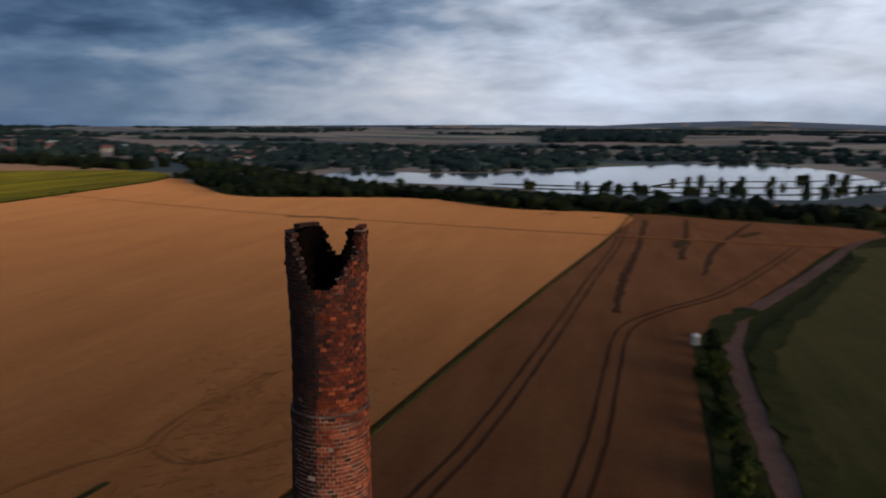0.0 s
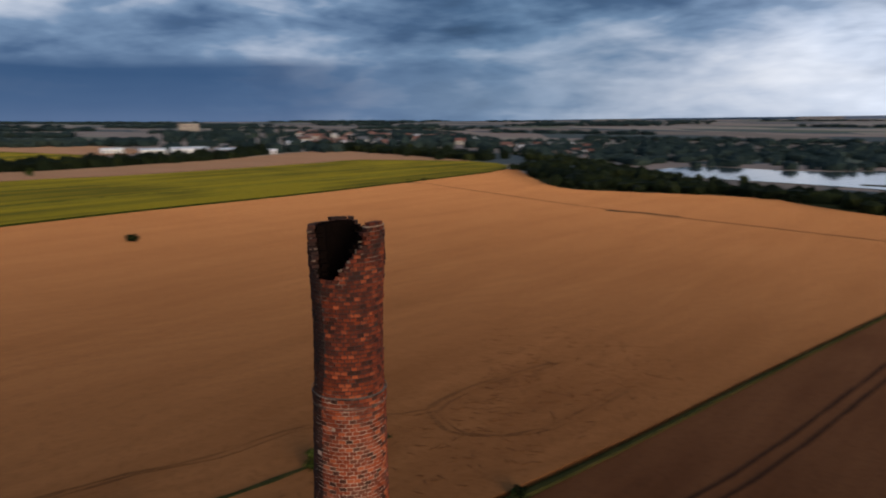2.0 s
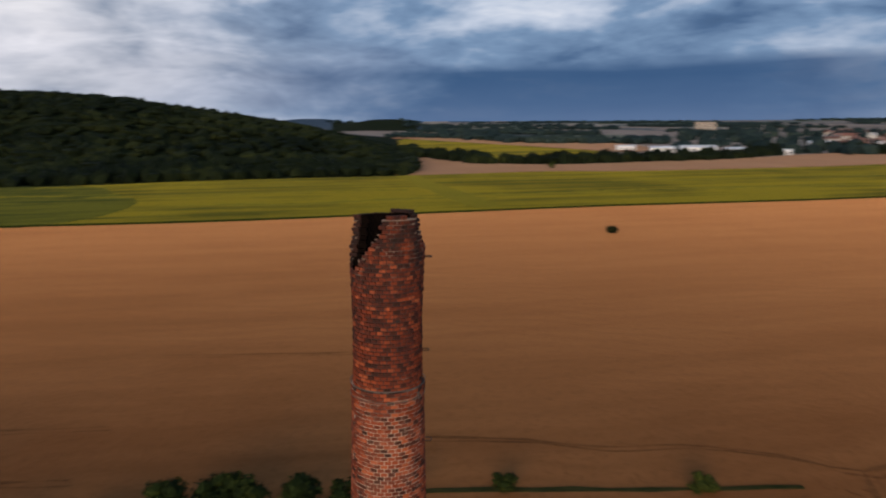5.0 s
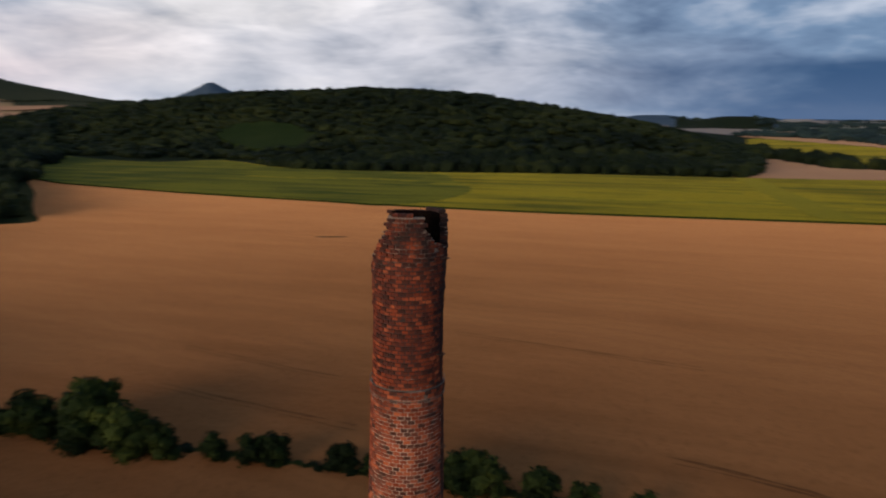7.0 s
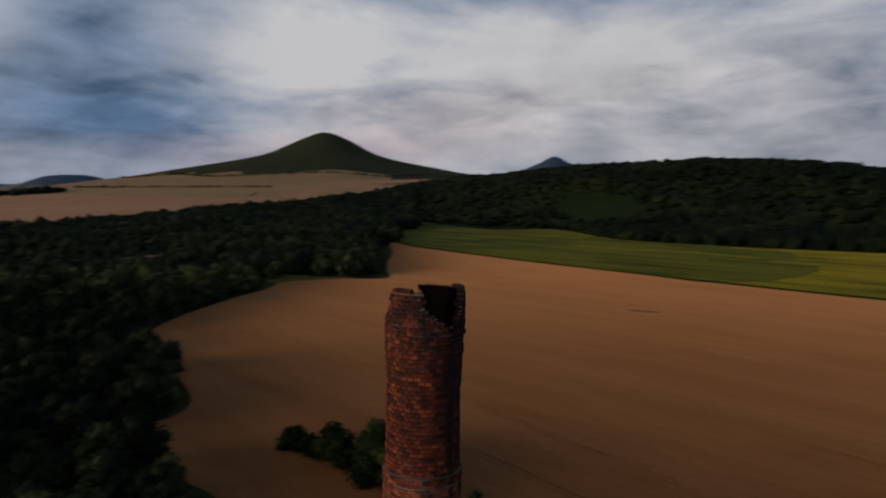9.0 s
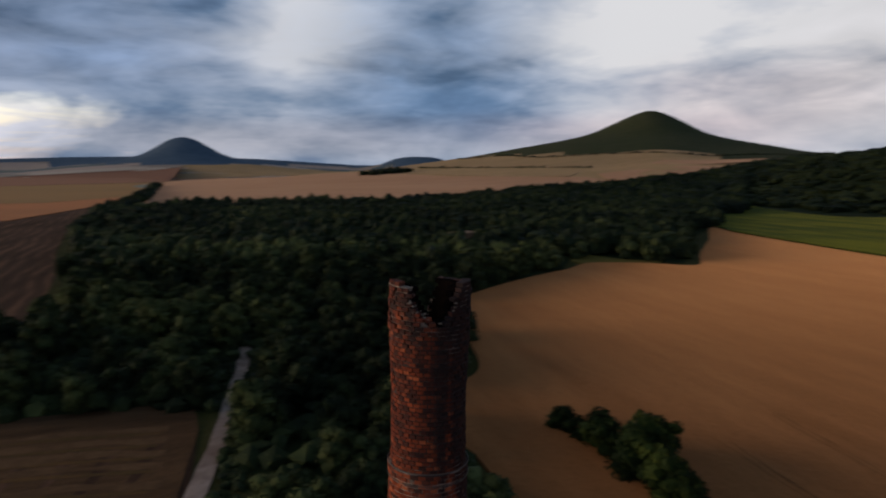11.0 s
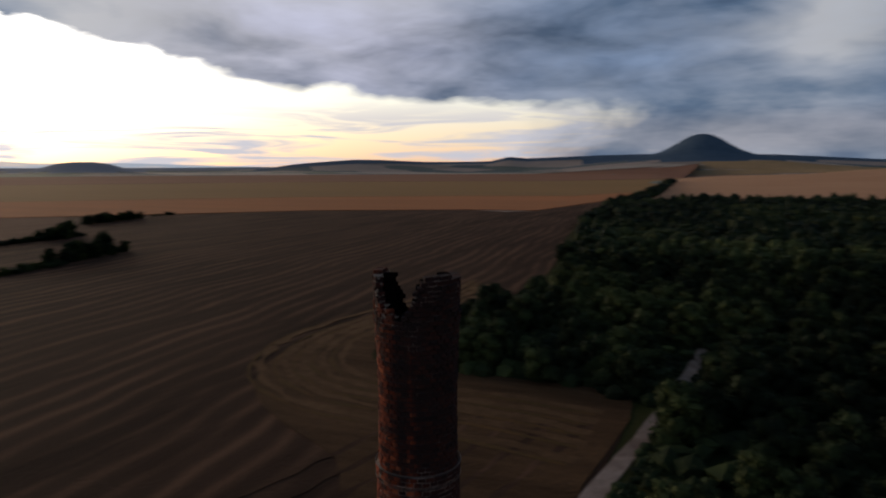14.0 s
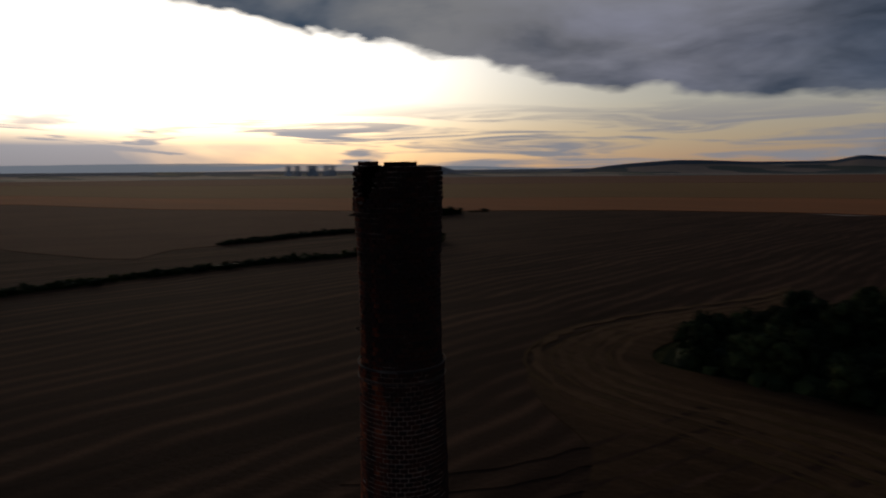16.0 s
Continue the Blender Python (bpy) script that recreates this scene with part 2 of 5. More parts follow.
TINTS = [(34, 6, 12, 6, 0.30, (0.07, 0.15, 0.25)), (96, 3.0, 12, 3.0, 0.35, (0.33, 0.36, 0.47)), (36, 1.4, 10, 1.8, 0.45, (0.20, 0.28, 0.40)), (163, 8, 9, 6.5, 0.72, (0.14, 0.25, 0.44)), (137, 5.5, 10, 2.5, 0.40, (0.80, 0.64, 0.62)), (146, 2.6, 12, 1.7, 0.40, (0.72, 0.53, 0.54)),
         (116, 5.5, 20, 6.5, 0.55, (0.60, 0.57, 0.595)), (354, 4.5, 19, 7, 0.62, (0.62, 0.74, 0.96)), (191, 9.5, 14, 5.0, 0.78, (0.165, 0.255, 0.43)), (213, 9, 14, 5, 0.62, (0.60, 0.62, 0.84)), (354, 8, 16, 5, 0.3, (0.72, 0.82, 1.0)), (178, 2.4, 18, 1.7, 0.5, (0.56, 0.53, 0.60))]
CURTAIN = (34.0, 99.0, 4.7)
GAP_EDGE = [(0.0, 0.26), (0.085, 0.27), (0.16, 0.305), (0.21, 0.37), (0.29, 0.52), (0.37, 0.65), (0.5, 0.80), (0.66, 0.55), (0.85, 0.0)]
UPLANDS = [(0.0, 0.0), (0.03, 0.07), (0.12, 0.16), (0.22, 0.25), (0.30, 0.24), (0.38, 0.36), (0.48, 0.39), (0.56, 0.40), (0.66, 0.38), (0.80, 0.33), (0.95, 0.2), (1.0, 0.0)]
SUN_POWER = 1.9
build_sky()


# ---- materials ----
def material(name):
    m = bpy.data.materials.new(name)
    m.use_nodes = True
    nt = m.node_tree
    return m, nt, nt.nodes["Principled BSDF"]


def bumped(nt, bsdf, height, strength, distance):
    b = nd(nt, "ShaderNodeBump")
    b.inputs["Strength"].default_value, b.inputs["Distance"].default_value = strength, distance
    put_in(nt, b.inputs["Height"], height)
    link(nt, b.outputs[0], bsdf.inputs["Normal"])


def earth(name, a, b, c, big=0.02, small=0.6, stretch=(1, 1, 1), turn=0.0, rough=0.95, bump=0.3, sheen=0.0, rows=None, fleck=0.35, firm=2.5):
    """Crop, soil or grass: broad patches of a and b, streaks along the rows, and small flecks of c."""
    m, nt, bsdf = material(name)
    g = nd(nt, "ShaderNodeNewGeometry")
    p = g.outputs["Position"]
    along = mapped(nt, p, rot=(0, 0, radians(turn)), size=stretch)
    n1 = noise_of(nt, p, big, 4, 0.6, 0.4)
    n2 = noise_of(nt, along, big * 9, 5, 0.6, 0.2)
    n3 = noise_of(nt, p, small, 4, 0.7)
    f = mth(nt, "MULTIPLY_ADD", n2, 0.9, mth(nt, "MULTIPLY", n1, 0.9))
    f = mth(nt, "MULTIPLY", mth(nt, "SUBTRACT", f, 0.66 if firm < 3 else 0.76), firm, clamp=True)
    col = mixc(nt, f, a, b)
    if rows:
        wv = nd(nt, "ShaderNodeTexWave")
        put_in(nt, wv.inputs[0], mapped(nt, p, rot=(0, 0, radians(turn))))
        wv.inputs["Scale"].default_value, wv.inputs["Distortion"].default_value = rows[0], rows[2]
        wv.inputs["Detail"].default_value, wv.inputs["Detail Scale"].default_value = 3.0, 0.35
        band = mth(nt, "POWER", wv.outputs[1], 2.0)
        keep = mth(nt, "MULTIPLY", mth(nt, "SUBTRACT", n2, 0.36), 4.0, clamp=True)
        col = mixc(nt, mth(nt, "MULTIPLY", mth(nt, "MULTIPLY", band, keep), rows[1], clamp=True), col, rows[3])
    fl = mth(nt, "MULTIPLY", mth(nt, "MULTIPLY", mth(nt, "SUBTRACT", n3, 0.5), 3.5, clamp=True), fleck)
    col = mixc(nt, fl, col, c)
    link(nt, col, bsdf.inputs["Base Color"])
    bsdf.inputs["Roughness"].default_value = rough
    bsdf.inputs["Specular IOR Level"].default_value = 0.02
    if sheen:
        bsdf.inputs["Sheen Weight"].default_value = sheen
        bsdf.inputs["Sheen Roughness"].default_value = 0.38
        bsdf.inputs["Sheen Tint"].default_value = (*[min(1.0, k * q + 0.025) for k, q in zip((2.1, 2.2, 2.1), b)], 1)
    bumped(nt, bsdf, mth(nt, "ADD", n3, n2), bump, 0.3)
    return m


M_WHEAT = earth("ripe_wheat", (0.128, 0.0450, 0.0140), (0.232, 0.092, 0.031), (0.080, 0.027, 0.0088), 0.011, 1.1, (1, 0.16, 1), 12, sheen=0.82, fleck=0.5, rows=(0.07, 0.20, 16.0, (0.105, 0.036, 0.011)))
M_STUBBLE = earth("red_brown_stubble", (0.085, 0.030, 0.012), (0.145, 0.056, 0.022), (0.045, 0.018, 0.008), 0.02, 1.3, (1, 0.15, 1), 8, fleck=0.4, sheen=0.3)
M_PLOUGH = earth("harvested_soil", (0.022, 0.0115, 0.0074), (0.046, 0.024, 0.0145), (0.010, 0.006, 0.0045), 0.012, 1.2, (1, 0.10, 1), -6, rows=(0.058, 0.85, 7.0, (0.125, 0.062, 0.034)), fleck=0.35, bump=0.8, sheen=0.18)
M_HEADLAND = earth("headland_stubble", (0.038, 0.020, 0.0105), (0.085, 0.044, 0.021), (0.020, 0.012, 0.006), 0.03, 1.2, (0.15, 1, 1), 15, fleck=0.45, bump=0.8, sheen=0.2)
M_ORANGE = earth("far_ripe_field", (0.175, 0.064, 0.026), (0.125, 0.052, 0.024), (0.09, 0.042, 0.021), 0.004, 0.2, (0.12, 1, 1), -30, sheen=0.45, fleck=0.3)
M_PINK = earth("bare_pinkish_soil", (0.2475, 0.1387, 0.08625), (0.2025, 0.1087, 0.06375), (0.15, 0.0825, 0.045), 0.004, 0.2, (0.2, 1, 1), 20, fleck=0.2, sheen=0.3)
M_SUNFLOWER = earth("sunflower_crop", (0.024, 0.040, 0.006), (0.245, 0.180, 0.010), (0.012, 0.024, 0.004), 0.008, 0.5, (1, 0.07, 1), 4, fleck=0.55, bump=0.6, sheen=0.15, firm=4.2)
M_GREENFIELD = earth("green_field", (0.034, 0.034, 0.009), (0.062, 0.050, 0.016), (0.016, 0.022, 0.006), 0.03, 1.0, (1, 0.14, 1), 20, fleck=0.5, sheen=0.2)
M_GRASS = earth("rough_grass", (0.024, 0.028, 0.008), (0.052, 0.044, 0.014), (0.012, 0.017, 0.005), 0.05, 1.4, fleck=0.5, bump=0.6)
M_ROADDIRT = earth("dirt_road", (0.12, 0.057, 0.042), (0.162, 0.09, 0.066), (0.078, 0.042, 0.03), 0.08, 2.0, fleck=0.3)
M_GRAVEL = earth("pale_gravel", (0.15, 0.092, 0.066), (0.31, 0.220, 0.170), (0.07, 0.045, 0.032), 0.035, 2.5, fleck=0.6)
M_TRACK = earth("wheel_rut", (0.11, 0.055, 0.022), (0.075, 0.045, 0.018), (0.04, 0.035, 0.012), 0.1, 2.0, fleck=0.4)
M_SWATH = earth("straw_swath", (0.068, 0.036, 0.018), (0.108, 0.058, 0.028), (0.034, 0.019, 0.009), 0.05, 1.5, fleck=0.5, sheen=0.2)
M_SOIL = earth("dark_bare_soil", (0.042, 0.020, 0.013), (0.066, 0.033, 0.021), (0.025, 0.013, 0.009), 0.01, 0.6, (1, 0.10, 1), -6, fleck=0.35, bump=0.6, sheen=0.3)
M_PRESSED = earth("pressed_stubble", (0.034, 0.014, 0.007), (0.056, 0.023, 0.011), (0.02, 0.010, 0.006), 0.1, 1.5, fleck=0.4, sheen=0.2)
M_OLIVE = earth("far_olive_stubble", (0.122, 0.064, 0.029), (0.095, 0.056, 0.025), (0.07, 0.042, 0.020), 0.003, 0.1, (0.1, 1, 1), -30, sheen=0.4, fleck=0.3)
M_TANFAR = earth("far_tan_stubble", (0.235, 0.145, 0.075), (0.175, 0.112, 0.058), (0.09, 0.078, 0.036), 0.004, 0.05, (0.3, 1, 1), 40, fleck=0.5, sheen=0.25)
M_DARKFAR = earth("far_dark_plough", (0.115, 0.050, 0.031), (0.085, 0.042, 0.028), (0.065, 0.034, 0.022), 0.003, 0.1, (0.1, 1, 1), -30, sheen=0.4, fleck=0.3)
M_YELLOW = earth("sunflowers_in_bloom", (0.12, 0.105, 0.006), (0.165, 0.13, 0.008), (0.05, 0.065, 0.006), 0.03, 0.6, fleck=0.5, sheen=0.25)
M_PASTURE = earth("dry_pasture", (0.085, 0.072, 0.016), (0.12, 0.085, 0.022), (0.04, 0.045, 0.010), 0.04, 1.0, fleck=0.5)
M_RUT = earth("pressed_wheat", (0.096, 0.036, 0.012), (0.165, 0.066, 0.022), (0.072, 0.028, 0.009), 0.25, 2.0, fleck=0.5, sheen=0.5)
M_HEATH = earth("hill_grass", (0.036, 0.0408, 0.0168), (0.051, 0.048, 0.0216), (0.0168, 0.0216, 0.0096), 0.006, 0.06, fleck=0.5)
M_MEADOW = earth("hillside_meadow", (0.012, 0.022, 0.005), (0.022, 0.032, 0.008), (0.007, 0.013, 0.004), 0.03, 0.25, fleck=0.7, bump=0.8)
M_FLOOR = earth("forest_floor", (0.012, 0.018, 0.0066), (0.018, 0.0216, 0.0084), (0.0072, 0.0096, 0.0042), 0.02, 0.3)
# far ridges and uplands: the haze of distance is put into the base colour
M_HAZEBLUE = earth("haze_blue_wooded_ridge", (0.050, 0.076, 0.106), (0.076, 0.102, 0.130), (0.038, 0.057, 0.08), 0.003, 0.02, fleck=0.4)
M_HAZE = earth("haze_pale_upland", (0.15, 0.175, 0.21), (0.19, 0.20, 0.22), (0.12, 0.14, 0.17), 0.002, 0.01, fleck=0.4)
# stems at the crop's edge, with their shade put into the dark green
M_STEMSHADE = earth("shaded_sunflower_stems", (0.012, 0.022, 0.004), (0.020, 0.030, 0.006), (0.007, 0.012, 0.003), 0.2, 3.0, fleck=0.5)


def patchwork():
    """Far farmland: long strips of stubble, pasture and wood, paled and blued to stand for haze."""
    m, nt, bsdf = material("hazy_far_farmland")
    g = nd(nt, "ShaderNodeNewGeometry")
    p = g.outputs["Position"]
    warp = noise_of(nt, p, 0.002, 2)
    v = nd(nt, "ShaderNodeTexVoronoi")
    v.distance = "MANHATTAN"
    put_in(nt, v.inputs["Vector"], mapped(nt, p, rot=(0, 0, radians(25)), size=(1 / 420, 1 / 190, 0)))
    v.inputs["Scale"].default_value = 1.0
    pick = nd(nt, "ShaderNodeSeparateColor")
    link(nt, v.outputs["Color"], pick.inputs[0])
    col = ramp(nt, pick.outputs[0], [(0.0, (0.030, 0.048, 0.052)), (0.16, (0.042, 0.062, 0.058)), (0.26, (0.08, 0.09, 0.065)), (0.34, (0.36, 0.235, 0.17)), (0.66, (0.26, 0.17, 0.115)), (0.80, (0.42, 0.31, 0.22)), (0.93, (0.12, 0.13, 0.06))], "CONSTANT")
    col = mixc(nt, mth(nt, "MULTIPLY", noise_of(nt, p, 0.02, 4), 0.5), col, (0.05, 0.055, 0.035))
    link(nt, col, bsdf.inputs["Base Color"])
    bsdf.inputs["Roughness"].default_value = 0.95
    return m


M_FAR = patchwork()


def leaf_material(name, a, b, c):
    m, nt, bsdf = material(name)
    g = nd(nt, "ShaderNodeNewGeometry")
    oi = nd(nt, "ShaderNodeObjectInfo")
    n = noise_of(nt, g.outputs["Position"], 0.14, 2)
    r = mth(nt, "MULTIPLY_ADD", g.outputs["Random Per Island"], 0.5, mth(nt, "MULTIPLY", oi.outputs["Random"], 0.25))
    broad = noise_of(nt, g.outputs["Position"], 0.013, 3)
    n = mth(nt, "ADD", n, mth(nt, "MULTIPLY", mth(nt, "SUBTRACT", broad, 0.5), 1.5))
    f = mth(nt, "ADD", r, mth(nt, "MULTIPLY", mth(nt, "SUBTRACT", n, 0.5), 1.7), clamp=True)
    link(nt, ramp(nt, f, [(0.0, c), (0.45, a), (0.95, b)]), bsdf.inputs["Base Color"])
    bsdf.inputs["Roughness"].default_value = 0.8
    bsdf.inputs["Specular IOR Level"].default_value = 0.06
    return m


M_LEAF = leaf_material("tree_leaves", (0.028, 0.036, 0.0130), (0.078, 0.086, 0.027), (0.011, 0.015, 0.007))
M_HEDGE = leaf_material("hedge_leaves", (0.013, 0.021, 0.005), (0.046, 0.056, 0.010), (0.0045, 0.008, 0.0025))
M_LEAFFAR = leaf_material("far_tree_leaves", (0.0085, 0.013, 0.0045), (0.020, 0.025, 0.007), (0.0045, 0.0075, 0.003))
M_LEAFMID = leaf_material("wood_leaves", (0.016, 0.0215, 0.0080), (0.042, 0.048, 0.0155), (0.007, 0.0105, 0.005))
# leaves of the valley and far plain, blued in colour to stand for haze
M_LEAFHAZE = leaf_material("haze_blue_tree_leaves", (0.018, 0.031, 0.030), (0.030, 0.044, 0.036), (0.010, 0.019, 0.019))


def plain(name, col, rough=0.8, metal=0.0, vary=0.3, scale=3.0, spec=0.3):
    m, nt, bsdf = material(name)
    g = nd(nt, "ShaderNodeNewGeometry")
    oi = nd(nt, "ShaderNodeObjectInfo")
    n = noise_of(nt, g.outputs["Position"], scale, 5, 0.65)
    k = mth(nt, "ADD", mth(nt, "MULTIPLY", n, vary), mth(nt, "MULTIPLY", oi.outputs["Random"], vary))
    link(nt, mixc(nt, k, col, tuple(v * 0.35 for v in col)), bsdf.inputs["Base Color"])
    bsdf.inputs["Roughness"].default_value, bsdf.inputs["Metallic"].default_value = rough, metal
    bsdf.inputs["Specular IOR Level"].default_value = spec
    bumped(nt, bsdf, n, 0.2, 0.02)
    return m


M_BARK = plain("bark", (0.09, 0.065, 0.045), 0.95, 0, 0.5, 6.0)
M_IRON = plain("rusty_iron", (0.10, 0.055, 0.04), 0.7, 0.6, 0.6, 20.0)
M_HOOP = plain("weathered_steel_band", (0.16, 0.13, 0.115), 0.6, 0.5, 0.5, 14.0)
M_PLASTER = plain("pale_plaster", (0.62, 0.58, 0.52), 0.9, 0, 0.4, 0.2)
M_SHED = plain("white_sheet_metal", (0.75, 0.76, 0.78), 0.5, 0.0, 0.15, 0.1)
M_PANEL = plain("weathered_wall_panel", (0.36, 0.31, 0.27), 0.9, 0, 0.4, 0.2)
# tower concrete, its colour paled to stand for haze
M_CONCRETE = plain("haze_pale_concrete", (0.74, 0.75, 0.78), 0.9, 0, 0.4, 0.02)
M_PANE = plain("dark_window_glass", (0.03, 0.035, 0.045), 0.15, 0, 0.2, 0.5, 0.6)


def roof_material():
    m, nt, bsdf = material("roof_tiles")
    oi = nd(nt, "ShaderNodeObjectInfo")
    col = ramp(nt, oi.outputs["Random"], [(0.0, (0.20, 0.085, 0.060)), (0.35, (0.14, 0.070, 0.055)), (0.6, (0.23, 0.125, 0.10)), (0.75, (0.12, 0.12, 0.13)), (0.9, (0.42, 0.42, 0.43))], "CONSTANT")
    link(nt, col, bsdf.inputs["Base Color"])
    bsdf.inputs["Roughness"].default_value = 0.85
    return m


M_ROOF = roof_material()


def water_material():
    m, nt, bsdf = material("lake_water")
    g = nd(nt, "ShaderNodeNewGeometry")
    n = noise_of(nt, mapped(nt, g.outputs["Position"], size=(1, 0.5, 1)), 0.25, 4)
    bsdf.inputs["Base Color"].default_value = (0.05, 0.065, 0.07, 1)
    bsdf.inputs["Roughness"].default_value = 0.08
    bsdf.inputs["IOR"].default_value = 1.33
    bumped(nt, bsdf, n, 0.04, 0.2)
    return m


M_WATER = water_material()


def brick_material():
    m, nt, bsdf = material("weathered_red_brick")
    g = nd(nt, "ShaderNodeNewGeometry")
    oi = nd(nt, "ShaderNodeObjectInfo")
    p = g.outputs["Position"]
    pick = mth(nt, "FRACT", mth(nt, "ADD", g.outputs["Random Per Island"], oi.outputs["Random"]))
    col = ramp(nt, pick, [(0.0, (0.185, 0.036, 0.013)), (0.18, (0.27, 0.058, 0.020)), (0.34, (0.125, 0.026, 0.012)), (0.50, (0.37, 0.092, 0.033)), (0.58, (0.18, 0.036, 0.014)), (0.72, (0.092, 0.024, 0.013)), (0.84, (0.045, 0.016, 0.011)), (0.93, (0.022, 0.012, 0.010))], "CONSTANT")
    grain = noise_of(nt, p, 38.0, 5, 0.7)
    col = mixc(nt, mth(nt, "MULTIPLY", grain, 0.34), col, (0.10, 0.034, 0.023))
    wash = noise_of(nt, mapped(nt, p, size=(1, 1, 0.6)), 1.6, 5, 0.65, 0.4)
    col = mixc(nt, mth(nt, "MULTIPLY", mth(nt, "SUBTRACT", wash, 0.46), 2.6, clamp=True), col, mixc(nt, 0.55, col, (0.085, 0.036, 0.028)))
    sep = nd(nt, "ShaderNodeSeparateXYZ")
    link(nt, p, sep.inputs[0])
    x, y, z = sep.outputs
    # weathered purple-brown stretches above the hoop
    old = noise_of(nt, mapped(nt, p, (2, 8, 1), size=(1, 1, 1.3)), 3.1, 4, 0.6, 0.3)
    of = mth(nt, "MULTIPLY", mth(nt, "MULTIPLY", mth(nt, "SUBTRACT", old, 0.42), 5.0, clamp=True), mth(nt, "MULTIPLY", mth(nt, "SUBTRACT", z, 30.0), 1.2, clamp=True))
    col = mixc(nt, mth(nt, "MULTIPLY", of, 0.80), col, (0.040, 0.016, 0.014))
    # lime bloom below the hoop
    bloom = noise_of(nt, mapped(nt, p, (4, 1, 2), size=(1, 1, 1.6)), 2.2, 5, 0.7)
    below = mth(nt, "MULTIPLY", mth(nt, "SUBTRACT", 30.3, z), 0.6, clamp=True)
    bf = mth(nt, "MULTIPLY", mth(nt, "MULTIPLY", mth(nt, "SUBTRACT", bloom, 0.42), 3.0, clamp=True), mth(nt, "MULTIPLY", below, 0.30))
    col = mixc(nt, bf, col, (0.36, 0.17, 0.115))
    # soot: run-off below the north breach, smoke-blackened crown; with shade on the sunless half
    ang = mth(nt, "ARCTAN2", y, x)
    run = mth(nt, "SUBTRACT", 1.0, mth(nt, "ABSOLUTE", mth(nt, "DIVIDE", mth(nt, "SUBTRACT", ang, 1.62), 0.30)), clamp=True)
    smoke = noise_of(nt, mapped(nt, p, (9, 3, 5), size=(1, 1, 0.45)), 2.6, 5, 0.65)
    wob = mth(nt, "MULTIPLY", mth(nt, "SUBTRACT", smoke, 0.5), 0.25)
    # soot plus painted shade over the half turned away from the sun
    soot_and_shade = mth(nt, "MAXIMUM", mth(nt, "MULTIPLY", mth(nt, "DIVIDE", mth(nt, "SUBTRACT", mth(nt, "ADD", -1.50, wob), ang), 0.06, clamp=True), 1.25), mth(nt, "DIVIDE", mth(nt, "SUBTRACT", ang, 1.75), 0.45, clamp=True))
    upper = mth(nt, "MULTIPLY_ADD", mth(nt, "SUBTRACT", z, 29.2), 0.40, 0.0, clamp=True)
    back = mth(nt, "MULTIPLY", soot_and_shade, mth(nt, "MULTIPLY_ADD", upper, 0.30, 0.46))
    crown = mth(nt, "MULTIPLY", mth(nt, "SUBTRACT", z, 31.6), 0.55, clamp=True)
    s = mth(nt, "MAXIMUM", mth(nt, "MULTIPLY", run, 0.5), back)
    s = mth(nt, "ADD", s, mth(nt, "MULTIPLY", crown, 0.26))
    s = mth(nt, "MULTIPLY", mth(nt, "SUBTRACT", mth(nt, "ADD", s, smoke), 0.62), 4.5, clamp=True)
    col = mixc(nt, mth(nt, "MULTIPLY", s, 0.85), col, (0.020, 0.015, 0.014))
    link(nt, col, bsdf.inputs["Base Color"])
    bsdf.inputs["Roughness"].default_value = 0.9
    bsdf.inputs["Specular IOR Level"].default_value = 0.08
    bumped(nt, bsdf, grain, 0.6, 0.008)
    return m


def soot_hollow_material():
    m, nt, bsdf = material("soot_and_hollow_dark")
    g = nd(nt, "ShaderNodeNewGeometry")
    n = noise_of(nt, g.outputs["Position"], 7.0, 5, 0.7)
    link(nt, mixc(nt, n, (0.0025, 0.002, 0.002), (0.008, 0.005, 0.004)), bsdf.inputs["Base Color"])
    bsdf.inputs["Roughness"].default_value = 0.95
    bsdf.inputs["Specular IOR Level"].default_value = 0.0
    bumped(nt, bsdf, n, 0.5, 0.02)
    return m


M_BRICK, M_SOOT_HOLLOW = brick_material(), soot_hollow_material()


def mortar_material():
    """Joints: washed-out and sooty above the hoop, pale lime in patches below it and along the corbels."""
    m, nt, bsdf = material("lime_mortar")
    g = nd(nt, "ShaderNodeNewGeometry")
    p = g.outputs["Position"]
    sep = nd(nt, "ShaderNodeSeparateXYZ")
    link(nt, p, sep.inputs[0])
    n = noise_of(nt, mapped(nt, p, size=(1, 1, 2.2)), 2.3, 4, 0.6)
    low = mth(nt, "MULTIPLY_ADD", mth(nt, "SUBTRACT", 30.4, sep.outputs[2]), 0.35, 0.0, clamp=True)
    top = mth(nt, "MULTIPLY", mth(nt, "SUBTRACT", sep.outputs[2], 31.5), 0.10, clamp=True)
    f = mth(nt, "MULTIPLY", mth(nt, "SUBTRACT", mth(nt, "ADD", n, mth(nt, "ADD", low, top)), 0.62), 3.2, clamp=True)
    link(nt, mixc(nt, f, (0.022, 0.013, 0.010), (0.40, 0.30, 0.235)), bsdf.inputs["Base Color"])
    bsdf.inputs["Roughness"].default_value = 0.95
    bumped(nt, bsdf, noise_of(nt, p, 60.0, 3), 0.5, 0.01)
    return m


M_MORTAR = mortar_material()
M_LIME = plain("pale_lime", (0.27, 0.20, 0.15), 0.95, 0, 0.5, 9.0)


# ---- terrain ----
def smooth(e0, e1, v):
    t = np.clip((np.asarray(v, float) - e0) / (e1 - e0), 0, 1)
    return t * t * (3 - 2 * t)


def heading(x, y):
    return np.degrees(np.arctan2(-np.asarray(x, float), y)) % 360


EYE_Z = 35.0
